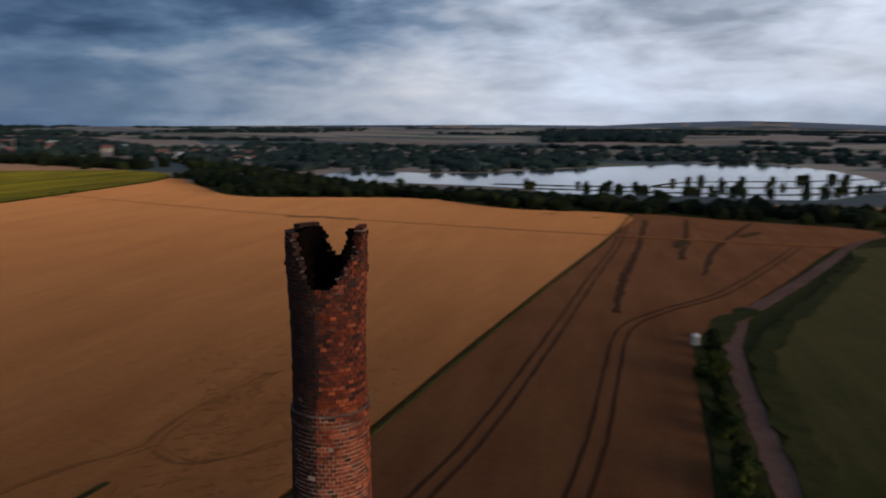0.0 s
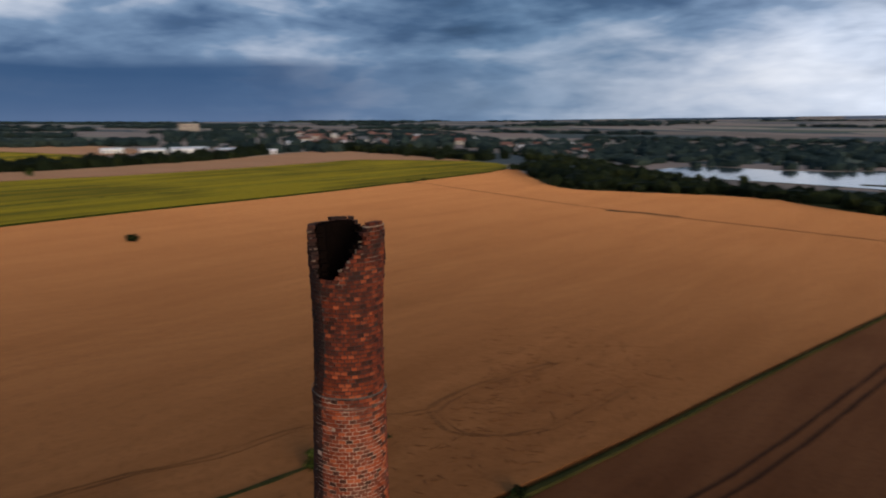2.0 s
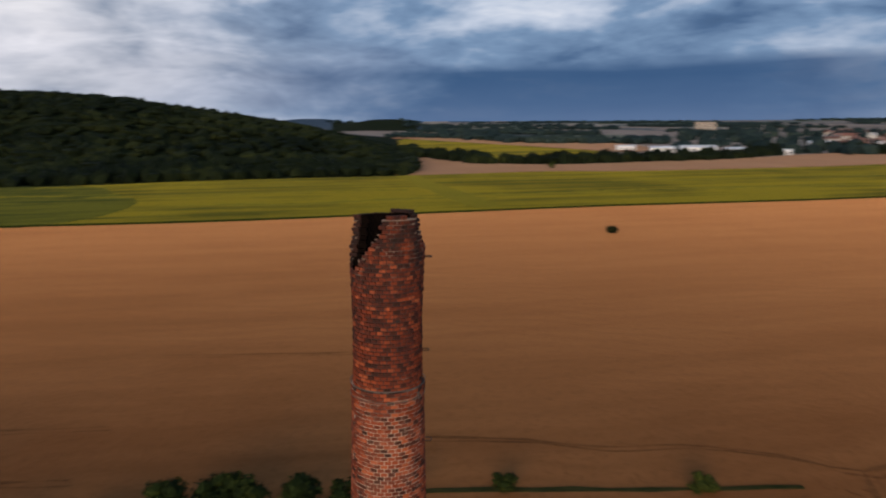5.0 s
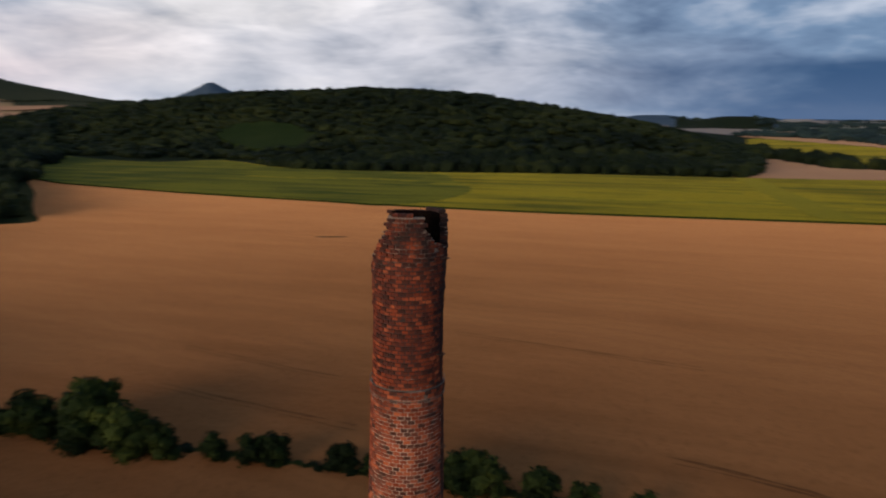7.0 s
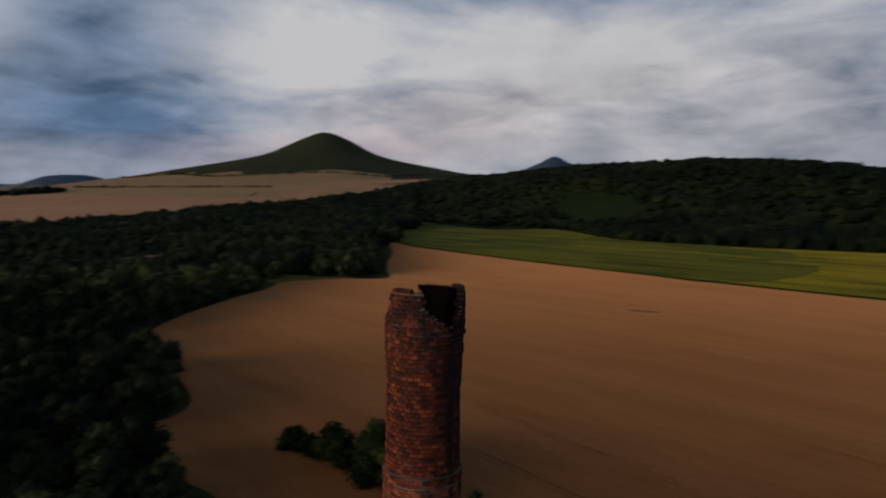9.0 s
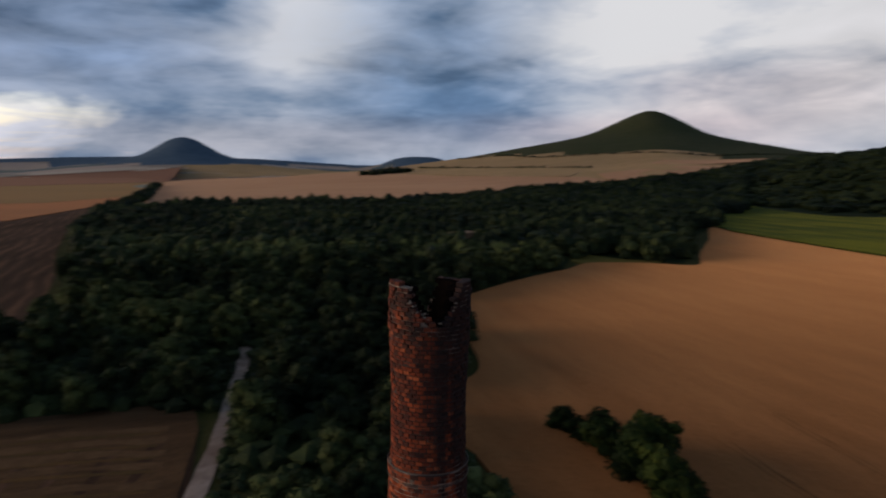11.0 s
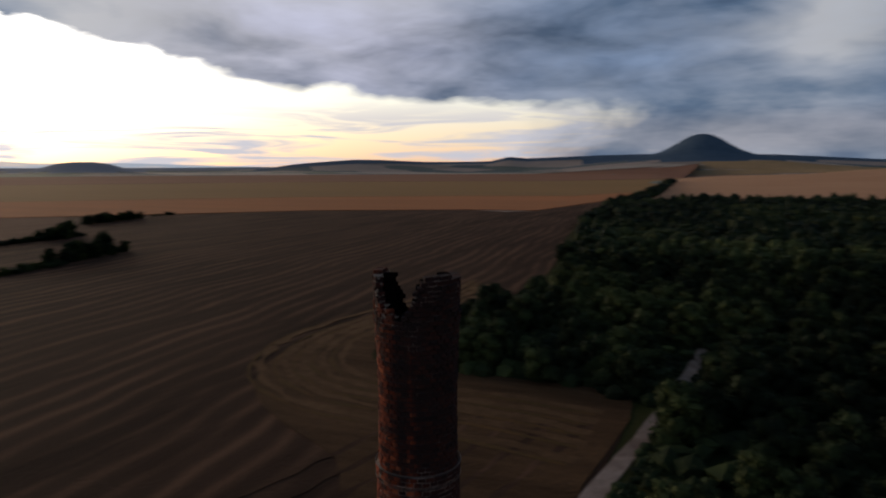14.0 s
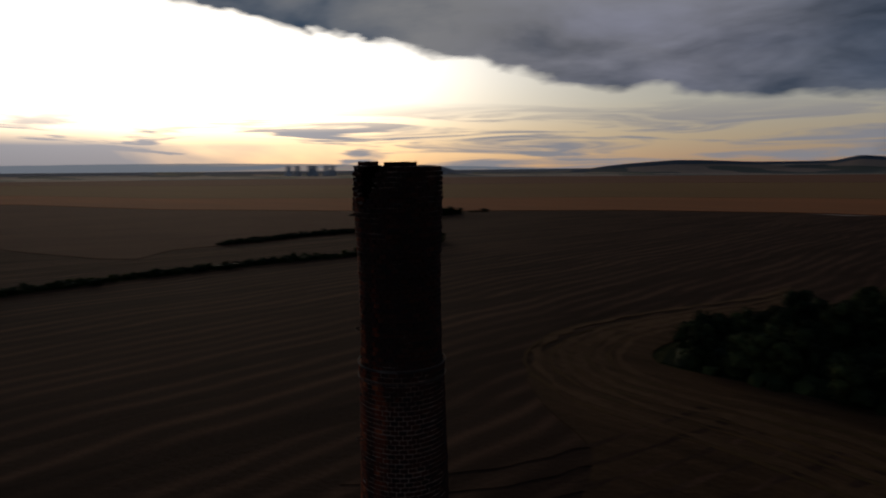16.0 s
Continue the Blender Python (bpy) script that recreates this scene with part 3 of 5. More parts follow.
# skylines as (heading, height angle)
WOOD_RIDGE = [(81, -4.4), (83.2, -3.6), (85, -2.6), (89.3, -1.35), (93.8, -0.35), (98.3, 0.42), (105.2, 1.5), (109.7, 1.92), (114.1, 2.08), (124.4, 1.7), (130, 1.15), (134, 0.6), (140, -0.4), (147, -1.6), (156, -2.6)]
FAR_RIM = [(0, 0.10), (7.5, 0.12), (21, -0.03), (30, -0.13), (45, -0.33), (60, -0.22), (82, -0.1), (100, 0), (158, 0.2), (170, 0.42), (186, 0.6), (200, 0.3), (215, 0.15), (220, 0.12), (227, 0.10), (241, 0.12), (261, 0.12), (280, 0.2), (300, 0.4), (340, 0.22), (346, 0.46), (350, 0.53), (356, 0.33), (360, 0.10)]
WEST_RIDGE = [(165, -0.6), (170, 0.45), (177, 0.88), (184, 1.05), (190, 0.95), (196, 0.74), (197.4, 0.88), (199, 0.52), (206, 0.45), (210, 0.32), (216, -0.10), (219, -0.6)]
CONE = [(0, 231), (12, 225), (40, 207), (80, 187), (120, 168), (165, 147), (200, 136), (260, 123), (330, 111), (434, 93), (560, 71), (800, 39), (1150, 10), (1500, 0)]
DOME = [(0, 201), (35, 196), (75, 181), (110, 159), (150, 135), (200, 109), (300, 79), (400, 64), (600, 44), (800, 20), (1100, 0)]
SPIKE = [(0, 216), (26, 203), (60, 182), (95, 165), (180, 130), (400, 60), (700, 0)]
CONE_AT = toward(145.4) * 2200
DOME_AT = toward(182.4) * 3800
SPIKE_AT = toward(126.6) * 3800


def table(rows, v):
    return np.interp(v, [a for a, _ in rows], [b for _, b in rows])


def ground_z(x, y):
    x, y = np.asarray(x, float), np.asarray(y, float)
    r, az = np.hypot(x, y), heading(x, y)
    z = -28 * smooth(0, 330, y - 296 - np.maximum(0, -x - 150) * 0.95) * smooth(2800, 1300, r)
    z = z + 15 * smooth(1800, 4300, r)
    # wooded hill behind the sunflowers
    foot = table([(84, 430), (108, 430), (118, 520), (126, 610), (132, 640), (140, 770), (160, 800)], az)
    crest = foot + 400
    top = EYE_Z + crest * np.tan(np.radians(table(WOOD_RIDGE, az)))
    side = smooth(79, 83, az) * smooth(160, 148, az)
    hill = np.maximum(top, 0) * side * (smooth(0, 1, (r - foot) / 400) * (r <= crest) + (r > crest) * (0.55 + 0.45 * smooth(700, 0, r - crest)) * smooth(2600, 1500, r))
    z = z + np.maximum(hill - np.maximum(z, 0), 0)
    steep = 1 + 0.28 * smooth(0, 7, 145.4 - az)
    z = z + table(CONE, np.hypot(x - CONE_AT.x, y - CONE_AT.y) * steep) * smooth(600, 1100, r)
    for at, rows in ((DOME_AT, DOME), (SPIKE_AT, SPIKE)):
        z = z + np.maximum(table(rows, np.hypot(x - at.x, y - at.y)) - 0.7 * np.maximum(z, 0), 0)
    ridge = EYE_Z + 4200 * np.tan(np.radians(table(WEST_RIDGE, az)))
    z = z + np.maximum(ridge * smooth(3500, 4150, r) * smooth(164, 168, az) * smooth(220, 216, az) - np.maximum(z, 0), 0)
    # small wooded rises on the plain
    for a0, w, r0, top_el in ((85.6, 3.3, 2300, 0.42), (91.8, 3.8, 2700, 0.38), (164, 3.6, 4000, 1.05), (230.3, 3.0, 4000, 0.52), (358, 4.2, 2300, -0.27), (212, 6, 4300, 0.1)):
        d = (az - a0 + 180) % 360 - 180
        bump = (EYE_Z + r0 * math.tan(radians(top_el)) - 12) * np.exp(-np.abs(d / w) ** 3.0) * np.exp(-((r - r0) / (r0 * 0.10)) ** 2)
        z = z + np.maximum(bump, 0)
    rim = EYE_Z + 4850 * np.tan(np.radians(table(FAR_RIM, az)))
    z = z + np.maximum(rim - z, 0) * smooth(4250, 4820, r)
    return z


def gz(x, y):
    return float(ground_z(x, y))


def mesh_object(name, verts, faces, mats, parent=None, label="", kind="", category="", smooth_faces=True, index=None):
    me = bpy.data.meshes.new(name)
    me.from_pydata(verts if isinstance(verts, list) else verts.tolist(), [], faces if isinstance(faces, list) else faces.tolist())
    for m in mats if isinstance(mats, (list, tuple)) else [mats]:
        me.materials.append(m)
    if index is not None:
        me.polygons.foreach_set("material_index", np.asarray(index, np.int32))
    if smooth_faces:
        me.polygons.foreach_set("use_smooth", np.ones(len(me.polygons), bool))
    me.update()
    ob = new(name, me)
    if parent is not None:
        ob.parent = parent
    return tagged(ob, label, category, "", kind)


def part(name, bm, mat, parent, label=""):
    me = bpy.data.meshes.new(name)
    bm.to_mesh(me)
    bm.free()
    me.materials.append(mat)
    ob = new(name, me)
    ob.parent = parent
    return tagged(ob, label)


def thing(name, label, category, group="", m=None):
    ob = new(name)
    ob.empty_display_size = 0.3
    if m is not None:
        ob.matrix_world = m
    return tagged(ob, label, category, group)


def build_ground():
    na, nr = 720, 150
    rr = np.r_[0.0, np.geomspace(8.0, 4900.0, nr)]
    aa = np.radians(np.arange(na) * 360 / na)
    R, A = np.meshgrid(rr[1:], aa, indexing="ij")
    X, Y = -np.sin(A) * R, np.cos(A) * R
    Z = ground_z(X, Y)
    V = np.concatenate([[[0, 0, 0]], np.stack([X, Y, Z], -1).reshape(-1, 3)])
    i, j = np.meshgrid(np.arange(nr - 1), np.arange(na), indexing="ij")
    a = 1 + i * na + j
    b = 1 + i * na + (j + 1) % na
    quads = np.stack([a, a + na, b + na, b], -1).reshape(-1, 4)
    cx, cy = V[quads].mean(1)[:, 0], V[quads].mean(1)[:, 1]
    cz = V[quads].mean(1)[:, 2]
    r, az = np.hypot(cx, cy), heading(cx, cy)
    idx = np.where(r < 430, 0, 1)
    cone = np.hypot(cx - CONE_AT.x, cy - CONE_AT.y)
    idx[(cone < 1300) & (r > 1050)] = 6
    idx[(cone < 540) | ((cone < 800) & (az < 140) & (r > 1500))] = 2
    wood = (az > 82.5) & (az < 153) & (r > 420) & (r < table([(84, 1500), (132, 1500), (145, 1050), (153, 800)], az)) & (cone > 560)
    idx[wood] = 3
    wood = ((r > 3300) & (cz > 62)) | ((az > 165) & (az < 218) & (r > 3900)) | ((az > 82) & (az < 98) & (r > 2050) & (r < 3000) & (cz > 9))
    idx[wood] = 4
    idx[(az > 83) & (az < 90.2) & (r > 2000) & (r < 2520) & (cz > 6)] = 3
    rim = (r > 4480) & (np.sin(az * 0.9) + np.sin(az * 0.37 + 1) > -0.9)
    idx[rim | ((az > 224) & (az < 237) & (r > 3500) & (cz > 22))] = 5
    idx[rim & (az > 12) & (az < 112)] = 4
    fan = [(0, 1 + k, 1 + (k + 1) % na) for k in range(na)]
    faces = fan + quads.tolist()
    return mesh_object("ground", V, faces, [M_GRASS, M_FAR, M_HEATH, M_FLOOR, M_HAZEBLUE, M_HAZE, M_TANFAR], None, "rolling farmland with grass, woods and far hills", "structure", "", True, np.r_[np.zeros(na, int), idx])


build_ground()


def rounded(pts, steps=4):
    """A closed outline drawn smoothly through the corners."""
    n, out = len(pts), []
    for k in range(n):
        p0, p1, p2, p3 = (np.array(pts[(k + d) % n], float) for d in (-1, 0, 1, 2))
        for s in range(steps):
            t = s / steps
            out.append(0.5 * (2 * p1 + (p2 - p0) * t + (2 * p0 - 5 * p1 + 4 * p2 - p3) * t * t + (3 * p1 - p0 - 3 * p2 + p3) * t ** 3))
    return out


def open_curve(pts, step=2.0):
    P = [np.array(p, float) for p in pts]
    P = [2 * P[0] - P[1]] + P + [2 * P[-1] - P[-2]]
    out = []
    for k in range(1, len(P) - 2):
        n = max(2, int(np.linalg.norm(P[k + 1] - P[k]) / step))
        for s in range(n):
            t = s / n
            p0, p1, p2, p3 = P[k - 1:k + 3]
            out.append(0.5 * (2 * p1 + (p2 - p0) * t + (2 * p0 - 5 * p1 + 4 * p2 - p3) * t * t + (3 * p1 - p0 - 3 * p2 + p3) * t ** 3))
    return out + [P[-2]]


def inside(pts, x, y):
    x, y = np.asarray(x, float), np.asarray(y, float)
    hit = np.zeros(x.shape, bool)
    for (x0, y0), (x1, y1) in zip(pts, pts[1:] + pts[:1]):
        if y0 != y1:
            hit ^= ((y0 > y) != (y1 > y)) & (x < (x1 - x0) * (y - y0) / (y1 - y0) + x0)
    return hit


def field(name, pts, mat, lift, label, steps=4, cell=0.0, side=None):
    """A crop or soil as a raised sheet with a skirt, laid over the ground."""
    out = [(float(p[0]), float(p[1])) for p in (rounded(pts, steps) if steps > 1 else pts)]
    if sum(a[0] * b[1] - b[0] * a[1] for a, b in zip(out, out[1:] + out[:1])) < 0:
        out.reverse()
    n = len(out)
    verts = [Vector(p) for p in out]
    if cell:
        xs, ys = [p[0] for p in out], [p[1] for p in out]
        gx, gy = np.meshgrid(np.arange(min(xs), max(xs), cell), np.arange(min(ys), max(ys), cell))
        gx, gy = gx.ravel() + 0.01, gy.ravel() + 0.01
        keep = inside(out, gx, gy)
        for q in np.stack([gx[keep], gy[keep]], -1):
            if min((q[0] - p[0]) ** 2 + (q[1] - p[1]) ** 2 for p in out) > (cell * 0.3) ** 2:
                verts.append(Vector((float(q[0]), float(q[1]))))
    co, _, tris, *_ = geometry.delaunay_2d_cdt(verts, [(k, (k + 1) % n) for k in range(n)], [list(range(n))], 1, 1e-5)
    xy = np.array([tuple(v) for v in co])
    z = ground_z(xy[:, 0], xy[:, 1])
    V = np.c_[xy, z + lift].tolist()
    F = [tuple(t) for t in tris]
    # skirt down to the ground
    base = len(V)
    for k in range(n):
        V.append([out[k][0], out[k][1], gz(*out[k]) - 0.1])
        V.append([out[k][0], out[k][1], gz(*out[k]) + lift])
    for k in range(n):
        a, b = base + 2 * k, base + 2 * ((k + 1) % n)
        F.append((a, b, b + 1, a + 1))
    index = [0] * len(tris) + [1 if side else 0] * n
    return mesh_object(name, V, F, [mat, side] if side else mat, None, label, "structure", "", False, index)


def ribbon(name, pts, width, mat, lift, label, wobble=0.12):
    """A track: a strip along a smooth line."""
    line = open_curve(pts, 3.0)
    V, F = [], []
    rnd = random.Random(len(pts) * 7 + int(width * 100))
    for k, p in enumerate(line):
        d = line[min(k + 1, len(line) - 1)] - line[max(k - 1, 0)]
        d = d / (np.linalg.norm(d) + 1e-9)
        nrm = np.array([-d[1], d[0]])
        for s in (-1, 1):
            q = p + nrm * s * width * (0.5 + rnd.uniform(-wobble, wobble))
            V.append([float(q[0]), float(q[1]), gz(*q) + lift])
        if k:
            F.append((2 * k - 2, 2 * k - 1, 2 * k + 1, 2 * k))
    V2 = [[v[0], v[1], v[2] - lift - 0.05] for v in V]
    m = len(V)
    F += [(2 * k, 2 * k + 2, 2 * k + 2 + m, 2 * k + m) for k in range(len(line) - 1)]
    F += [(2 * k + 3, 2 * k + 1, 2 * k + 1 + m, 2 * k + 3 + m) for k in range(len(line) - 1)]
    return mesh_object(name, V + V2, F, mat, None, label, "structure", "", False)


def ico(sub):
    bm = bmesh.new()
    bmesh.ops.create_icosphere(bm, subdivisions=sub, radius=1.0)
    v = np.array([tuple(p.co) for p in bm.verts])
    f = np.array([[p.index for p in q.verts] for q in bm.faces])
    bm.free()
    return v, f


ICO1, ICO2 = ico(1), ico(2)


class Heap:
    """Collects many small pieces into one mesh."""

    def __init__(self):
        self.v, self.f3, self.f4, self.n = [], [], [], 0

    def add(self, v, f):
        (self.f3 if f.shape[1] == 3 else self.f4).append(f + self.n)
        self.v.append(v)
        self.n += len(v)

    def lump(self, c, rad, rng, shape=ICO1, rough=0.22):
        v, f = shape
        k = 1 + rng.normal(0, rough, (len(v), 1))
        self.add(v * k * np.asarray(rad) + np.asarray(c), f)

    def cards(self, c, rad, n, size, rng, up=0.25):
        """Leaf sprays round a clump."""
        u = rng.normal(size=(n, 3))
        u[:, 2] += up
        u /= np.linalg.norm(u, axis=1, keepdims=True)
        p = np.asarray(c) + u * np.asarray(rad) * rng.uniform(0.82, 1.16, (n, 1))
        nrm = u + rng.normal(0, 0.55, (n, 3))
        nrm /= np.linalg.norm(nrm, axis=1, keepdims=True)
        t = np.cross(nrm, rng.normal(size=(n, 3)))
        t /= np.linalg.norm(t, axis=1, keepdims=True)
        b = np.cross(nrm, t)
        s = size * rng.uniform(0.6, 1.3, (n, 1))
        q = np.stack([p - t * s, p - b * s * 0.55, p + t * s, p + b * s * 0.55], 1).reshape(-1, 3)
        self.add(q, np.arange(4 * n).reshape(n, 4))

    def make(self, name, mat, parent=None, label="", kind="", category=""):
        faces = [f.tolist() for f in self.f3] + [f.tolist() for f in self.f4]
        return mesh_object(name, np.concatenate(self.v), [q for f in faces for q in f], mat, parent, label, kind, category, False)


# the great wheat field
WHEAT = [(-287.6, -339.8), (-258.1, -241.3), (-245.3, -147.8), (-238.4, -59.1), (-242.3, 19.7), (-248.2, 108.3), (-247.2, 187.2), (-252.2, 275.8), (-267.9, 388.1), (-216.7, 339.8), (-172.4, 297.5), (-138.9, 298.5), (-81.8, 315.2), (-61.1, 300.4), (-27.6, 279.7), (16, 275.8), (9, 218.7), (-6, 139.9), (-15, 90.6), (-20, 61.1), (-24, 41.4), (-27.6, 19.7), (-21.7, -14.8), (-23.6, -44.3), (-25.6, -64), (-22, -89), (-33, -93), (-38, -97), (-41.5, -105), (-44.5, -119), (-47, -136), (-50.5, -150), (-57.5, -162), (-73, -177), (-96, -194), (-113, -204), (-127, -216), (-138, -214), (-150, -209), (-163, -198), (-179, -217), (-197, -238), (-235, -280)]
field("field_wheat", WHEAT, M_WHEAT, 0.55, "ripe golden-brown wheat field with faint wheel marks", 3, 30)
SUNFLOWERS = [(-287.6, -339.8), (-258.1, -241.3), (-245.3, -147.8), (-238.4, -59.1), (-242.3, 19.7), (-248.2, 108.3), (-247.2, 187.2), (-252.2, 275.8), (-267.9, 388.1), (-329.8, 432.6), (-418.1, 390.9), (-415.2, 335.6), (-412.2, 194), (-426.8, 135.8), (-419, 42.7), (-413.2, -75.7), (-397.7, -150.3), (-402.6, -242.5), (-463.7, -341.4), (-426.8, -373.4), (-441.3, -442.3), (-485, -552.9), (-388, -455.9)]
field("field_sunflower", SUNFLOWERS, M_SUNFLOWER, 1.3, "yellow-green sunflower field in streaked rows", 3, 30, M_STEMSHADE)
M_LUSH = earth("late_sunflowers", (0.016, 0.032, 0.006), (0.115, 0.105, 0.009), (0.010, 0.020, 0.004), 0.012, 0.5, (1, 0.10, 1), 4, fleck=0.5, bump=0.6, sheen=0.15, firm=4.0)
field("field_late_crop", [(-286, -338), (-259, -243), (-247, -150), (-243, -95), (-300, -85), (-350, -110), (-396, -140), (-400, -242), (-461, -341), (-426, -374), (-440, -442), (-482, -548), (-388, -454)], M_LUSH, 1.34, "greener late stretch of the sunflower field", 3, 30, M_STEMSHADE)
ribbon("strip_bloom", [(-418, 44), (-370, 48), (-310, 53), (-249, 59)], 13, M_YELLOW, 1.4, "strip of sunflowers in full yellow bloom", 0.1)
for x, y, n in ((-330, -40, 150), (-370, 60, 200), (-300, 130, 170), (-390, -80, 160), (-285, 10, 120), (-350, 240, 180), (-300, 300, 130), (-340, -180, 110)):
    ribbon("strip_bloom", [(x, y - n / 2), (x + 4, y - n / 6), (x - 3, y + n / 6), (x + 2, y + n / 2)], 5.5, M_YELLOW, 1.36, "long streak of blooming sunflowers", 0.45)
field("field_brown", [(-440, 40), (-445, 140), (-430, 200), (-433, 346), (-436, 405), (-350, 452), (-448, 478), (-593, 512), (-534, 337), (-518, 245), (-510, 168), (-560, 108), (-671, 76), (-600, 45)], M_PINK, 0.4, "bare pinkish-brown field beyond the sunflowers", 3, 40)
field("field_yellow", [(-1275, 131), (-951, 225), (-691, 283), (-628, 254), (-590, 150), (-664, 92), (-900, 90)], M_SUNFLOWER, 1.0, "narrow yellow-green crop field", 3, 60)
field("field_tan", [(-1500, 160), (-1290, 150), (-951, 240), (-700, 300), (-760, 370), (-1000, 390), (-1400, 300)], M_PINK, 0.8, "pale tan stubble field far off", 3, 60)
field("field_pale", [(-1850, 190), (-1500, 120), (-1330, 135), (-1520, 180), (-1800, 300)], M_PINK, 1.5, "pale stubble strip far off", 3, 90)
# east of the wheat: brown stubble, dirt road, green field
BROWN = [(17.5, 279), (10.5, 222), (-4.5, 142), (-13.5, 92), (-18.5, 62), (-22, 42), (-25, 15), (0, 5), (12, 20), (17, 54), (19, 81), (22, 104), (28, 119), (46, 155), (74, 212), (100, 252), (56, 268)]
field("field_stubble", BROWN, M_STUBBLE, 0.3, "dark red-brown stubble field with tractor tracks", 3, 25)
field("field_green", [(27, 24), (27, 56), (28.5, 80), (31, 100), (35, 114), (48, 140), (73, 193), (84, 214), (150, 230), (330, 190), (340, 110), (180, 60), (70, 32)], M_GREENFIELD, 0.35, "dull green field beside the dirt road", 3, 40)
ribbon("road_dirt", [(20, -20), (22.5, 10), (23.6, 40), (24.4, 60), (25.0, 75), (25.8, 90), (27, 103), (29.2, 113), (33.6, 127), (44.5, 147), (57, 171), (72, 201), (78, 214), (95, 240), (125, 262)], 2.9, M_ROADDIRT, 0.17, "reddish dirt farm road with grassy verges", 0.06)
ribbon("path_boundary", [(17.4, 276), (10.2, 222), (-4.8, 142), (-13.8, 92), (-18.8, 62), (-22.3, 43), (-26.5, 30)], 0.55, M_GRASS, 0.62, "thin strip of grass between two fields")
ribbon("path_crossing", [(-240, 272), (-175, 252), (-118, 236), (-60, 227), (-6, 219), (46, 214), (76, 213)], 1.5, M_RUT, 0.60, "narrow dark footpath across the wheat")
for k, (a, off) in enumerate((([(-13, 36), (-10.5, 47), (-6.5, 67), (-0.6, 112), (4, 150), (10, 196), (14, 240)], 0.95), ([(2, 38), (4.2, 51), (6.2, 67), (8, 90), (10.5, 110), (18, 124), (32, 143), (52, 185), (63, 210)], 1.1))):
    for s in (-1, 1):
        ribbon("rut", [(x + s * off, y) for x, y in a], 0.5, M_PRESSED, 0.33, "pressed wheel rut in the stubble", 0.2)
for a in ([(22, 260), (17, 200), (11, 150), (9, 120)], [(60, 262), (40, 205), (30, 160)], [(38, 268), (33, 225), (27, 180)]):
    ribbon("rut", a, 1.6, M_PRESSED, 0.325, "faint broad wheel mark in the stubble", 0.3)
# turning marks in the near wheat
for a, w in (([(-58, 6), (-55.3, 19), (-52, 26), (-51, 35), (-47, 44), (-43.8, 47)], 0.4), ([(-43.8, 47), (-42.4, 50), (-43, 53), (-42.4, 62), (-39.6, 74)], 0.5), ([(-42.4, 49.6), (-37.5, 47.2), (-34, 48), (-30, 52), (-28.2, 58), (-27.4, 71)], 0.4),
             ([(-92, -28), (-89, -6), (-87, 10)], 0.3), ([(-58, -58), (-56.5, -46), (-54.5, -28)], 0.3), ([(-72, -65), (-68, -40), (-67, -28)], 0.25)):
    ribbon("rut", a, w, M_RUT, 0.560, "pressed wheel rut in the wheat", 0.75)
    ribbon("rut", [(x + 1.1, y + 0.7) for x, y in a], w * 0.7, M_RUT, 0.562, "pressed wheel rut in the wheat", 0.8)
for k, (x, y, w, d, turn) in enumerate(((-104, 233, 22, 5, 4), (-90, 232, 18, 3.5, -4), (-168, -90, 8.5, 2.4, 108), (-14, 268, 9, 3, 5), (4, 262, 6, 2.5, 10), (-252, 269, 20, 4.5, 15), (30, 205, 16, 4, 70), (55, 232, 20, 4, 60))):
    c, q = math.cos(radians(turn)), math.sin(radians(turn))
    rr = random.Random(k)
    ring = [(x + c * w / 2 * math.cos(a) * f - q * d / 2 * math.sin(a) * f, y + q * w / 2 * math.cos(a) * f + c * d / 2 * math.sin(a) * f) for a, f in [(math.pi * 2 * i / 9, rr.uniform(0.6, 1.15)) for i in range(9)]]
    field("patch_flattened", ring, M_TRACK, 0.58, "dark flattened patch in the crop", 3)
# stalks laid over in short broken streaks round the turning place
trampled = Heap()
rnd = random.Random(17)
for k in range(420):
    a, r = rnd.uniform(-1.6, 2.4), rnd.uniform(2, 34)
    x, y = -40 + r * math.cos(a) * 0.7, 58 + r * math.sin(a)
    if not inside(WHEAT, [x + 2], [y])[0] or not inside(WHEAT, [x - 2], [y - 2])[0]:
        continue
    turn, half, wide = a + 1.2 + rnd.gauss(0, 0.8), rnd.uniform(0.25, 0.8), rnd.uniform(0.05, 0.13)
    d, q = np.array([math.cos(turn), math.sin(turn)]), np.array([-math.sin(turn), math.cos(turn)])
    top = [(-1, 0), (-0.4, -1), (0.5, -0.8), (1, 0), (0.4, 0.9), (-0.5, 1)]
    ring = [np.array([x, y]) + d * half * u + q * wide * (v + 0.3 * u * u) for u, v in top]
    z = 0.572 + 0.0001 * (k % 60)
    trampled.add(np.array([[p[0], p[1], gz(*p) + z] for p in ring] + [[p[0], p[1], gz(*p) + 0.5] for p in ring]), np.array([[0, 1, 4, 5], [1, 2, 3, 4]] + [[i, i + 6, (i + 1) % 6 + 6, (i + 1) % 6] for i in range(6)]))
trampled.make("trampled_stalks", M_RUT, None, "short streaks of trampled wheat stalks", "stuff", "crop")
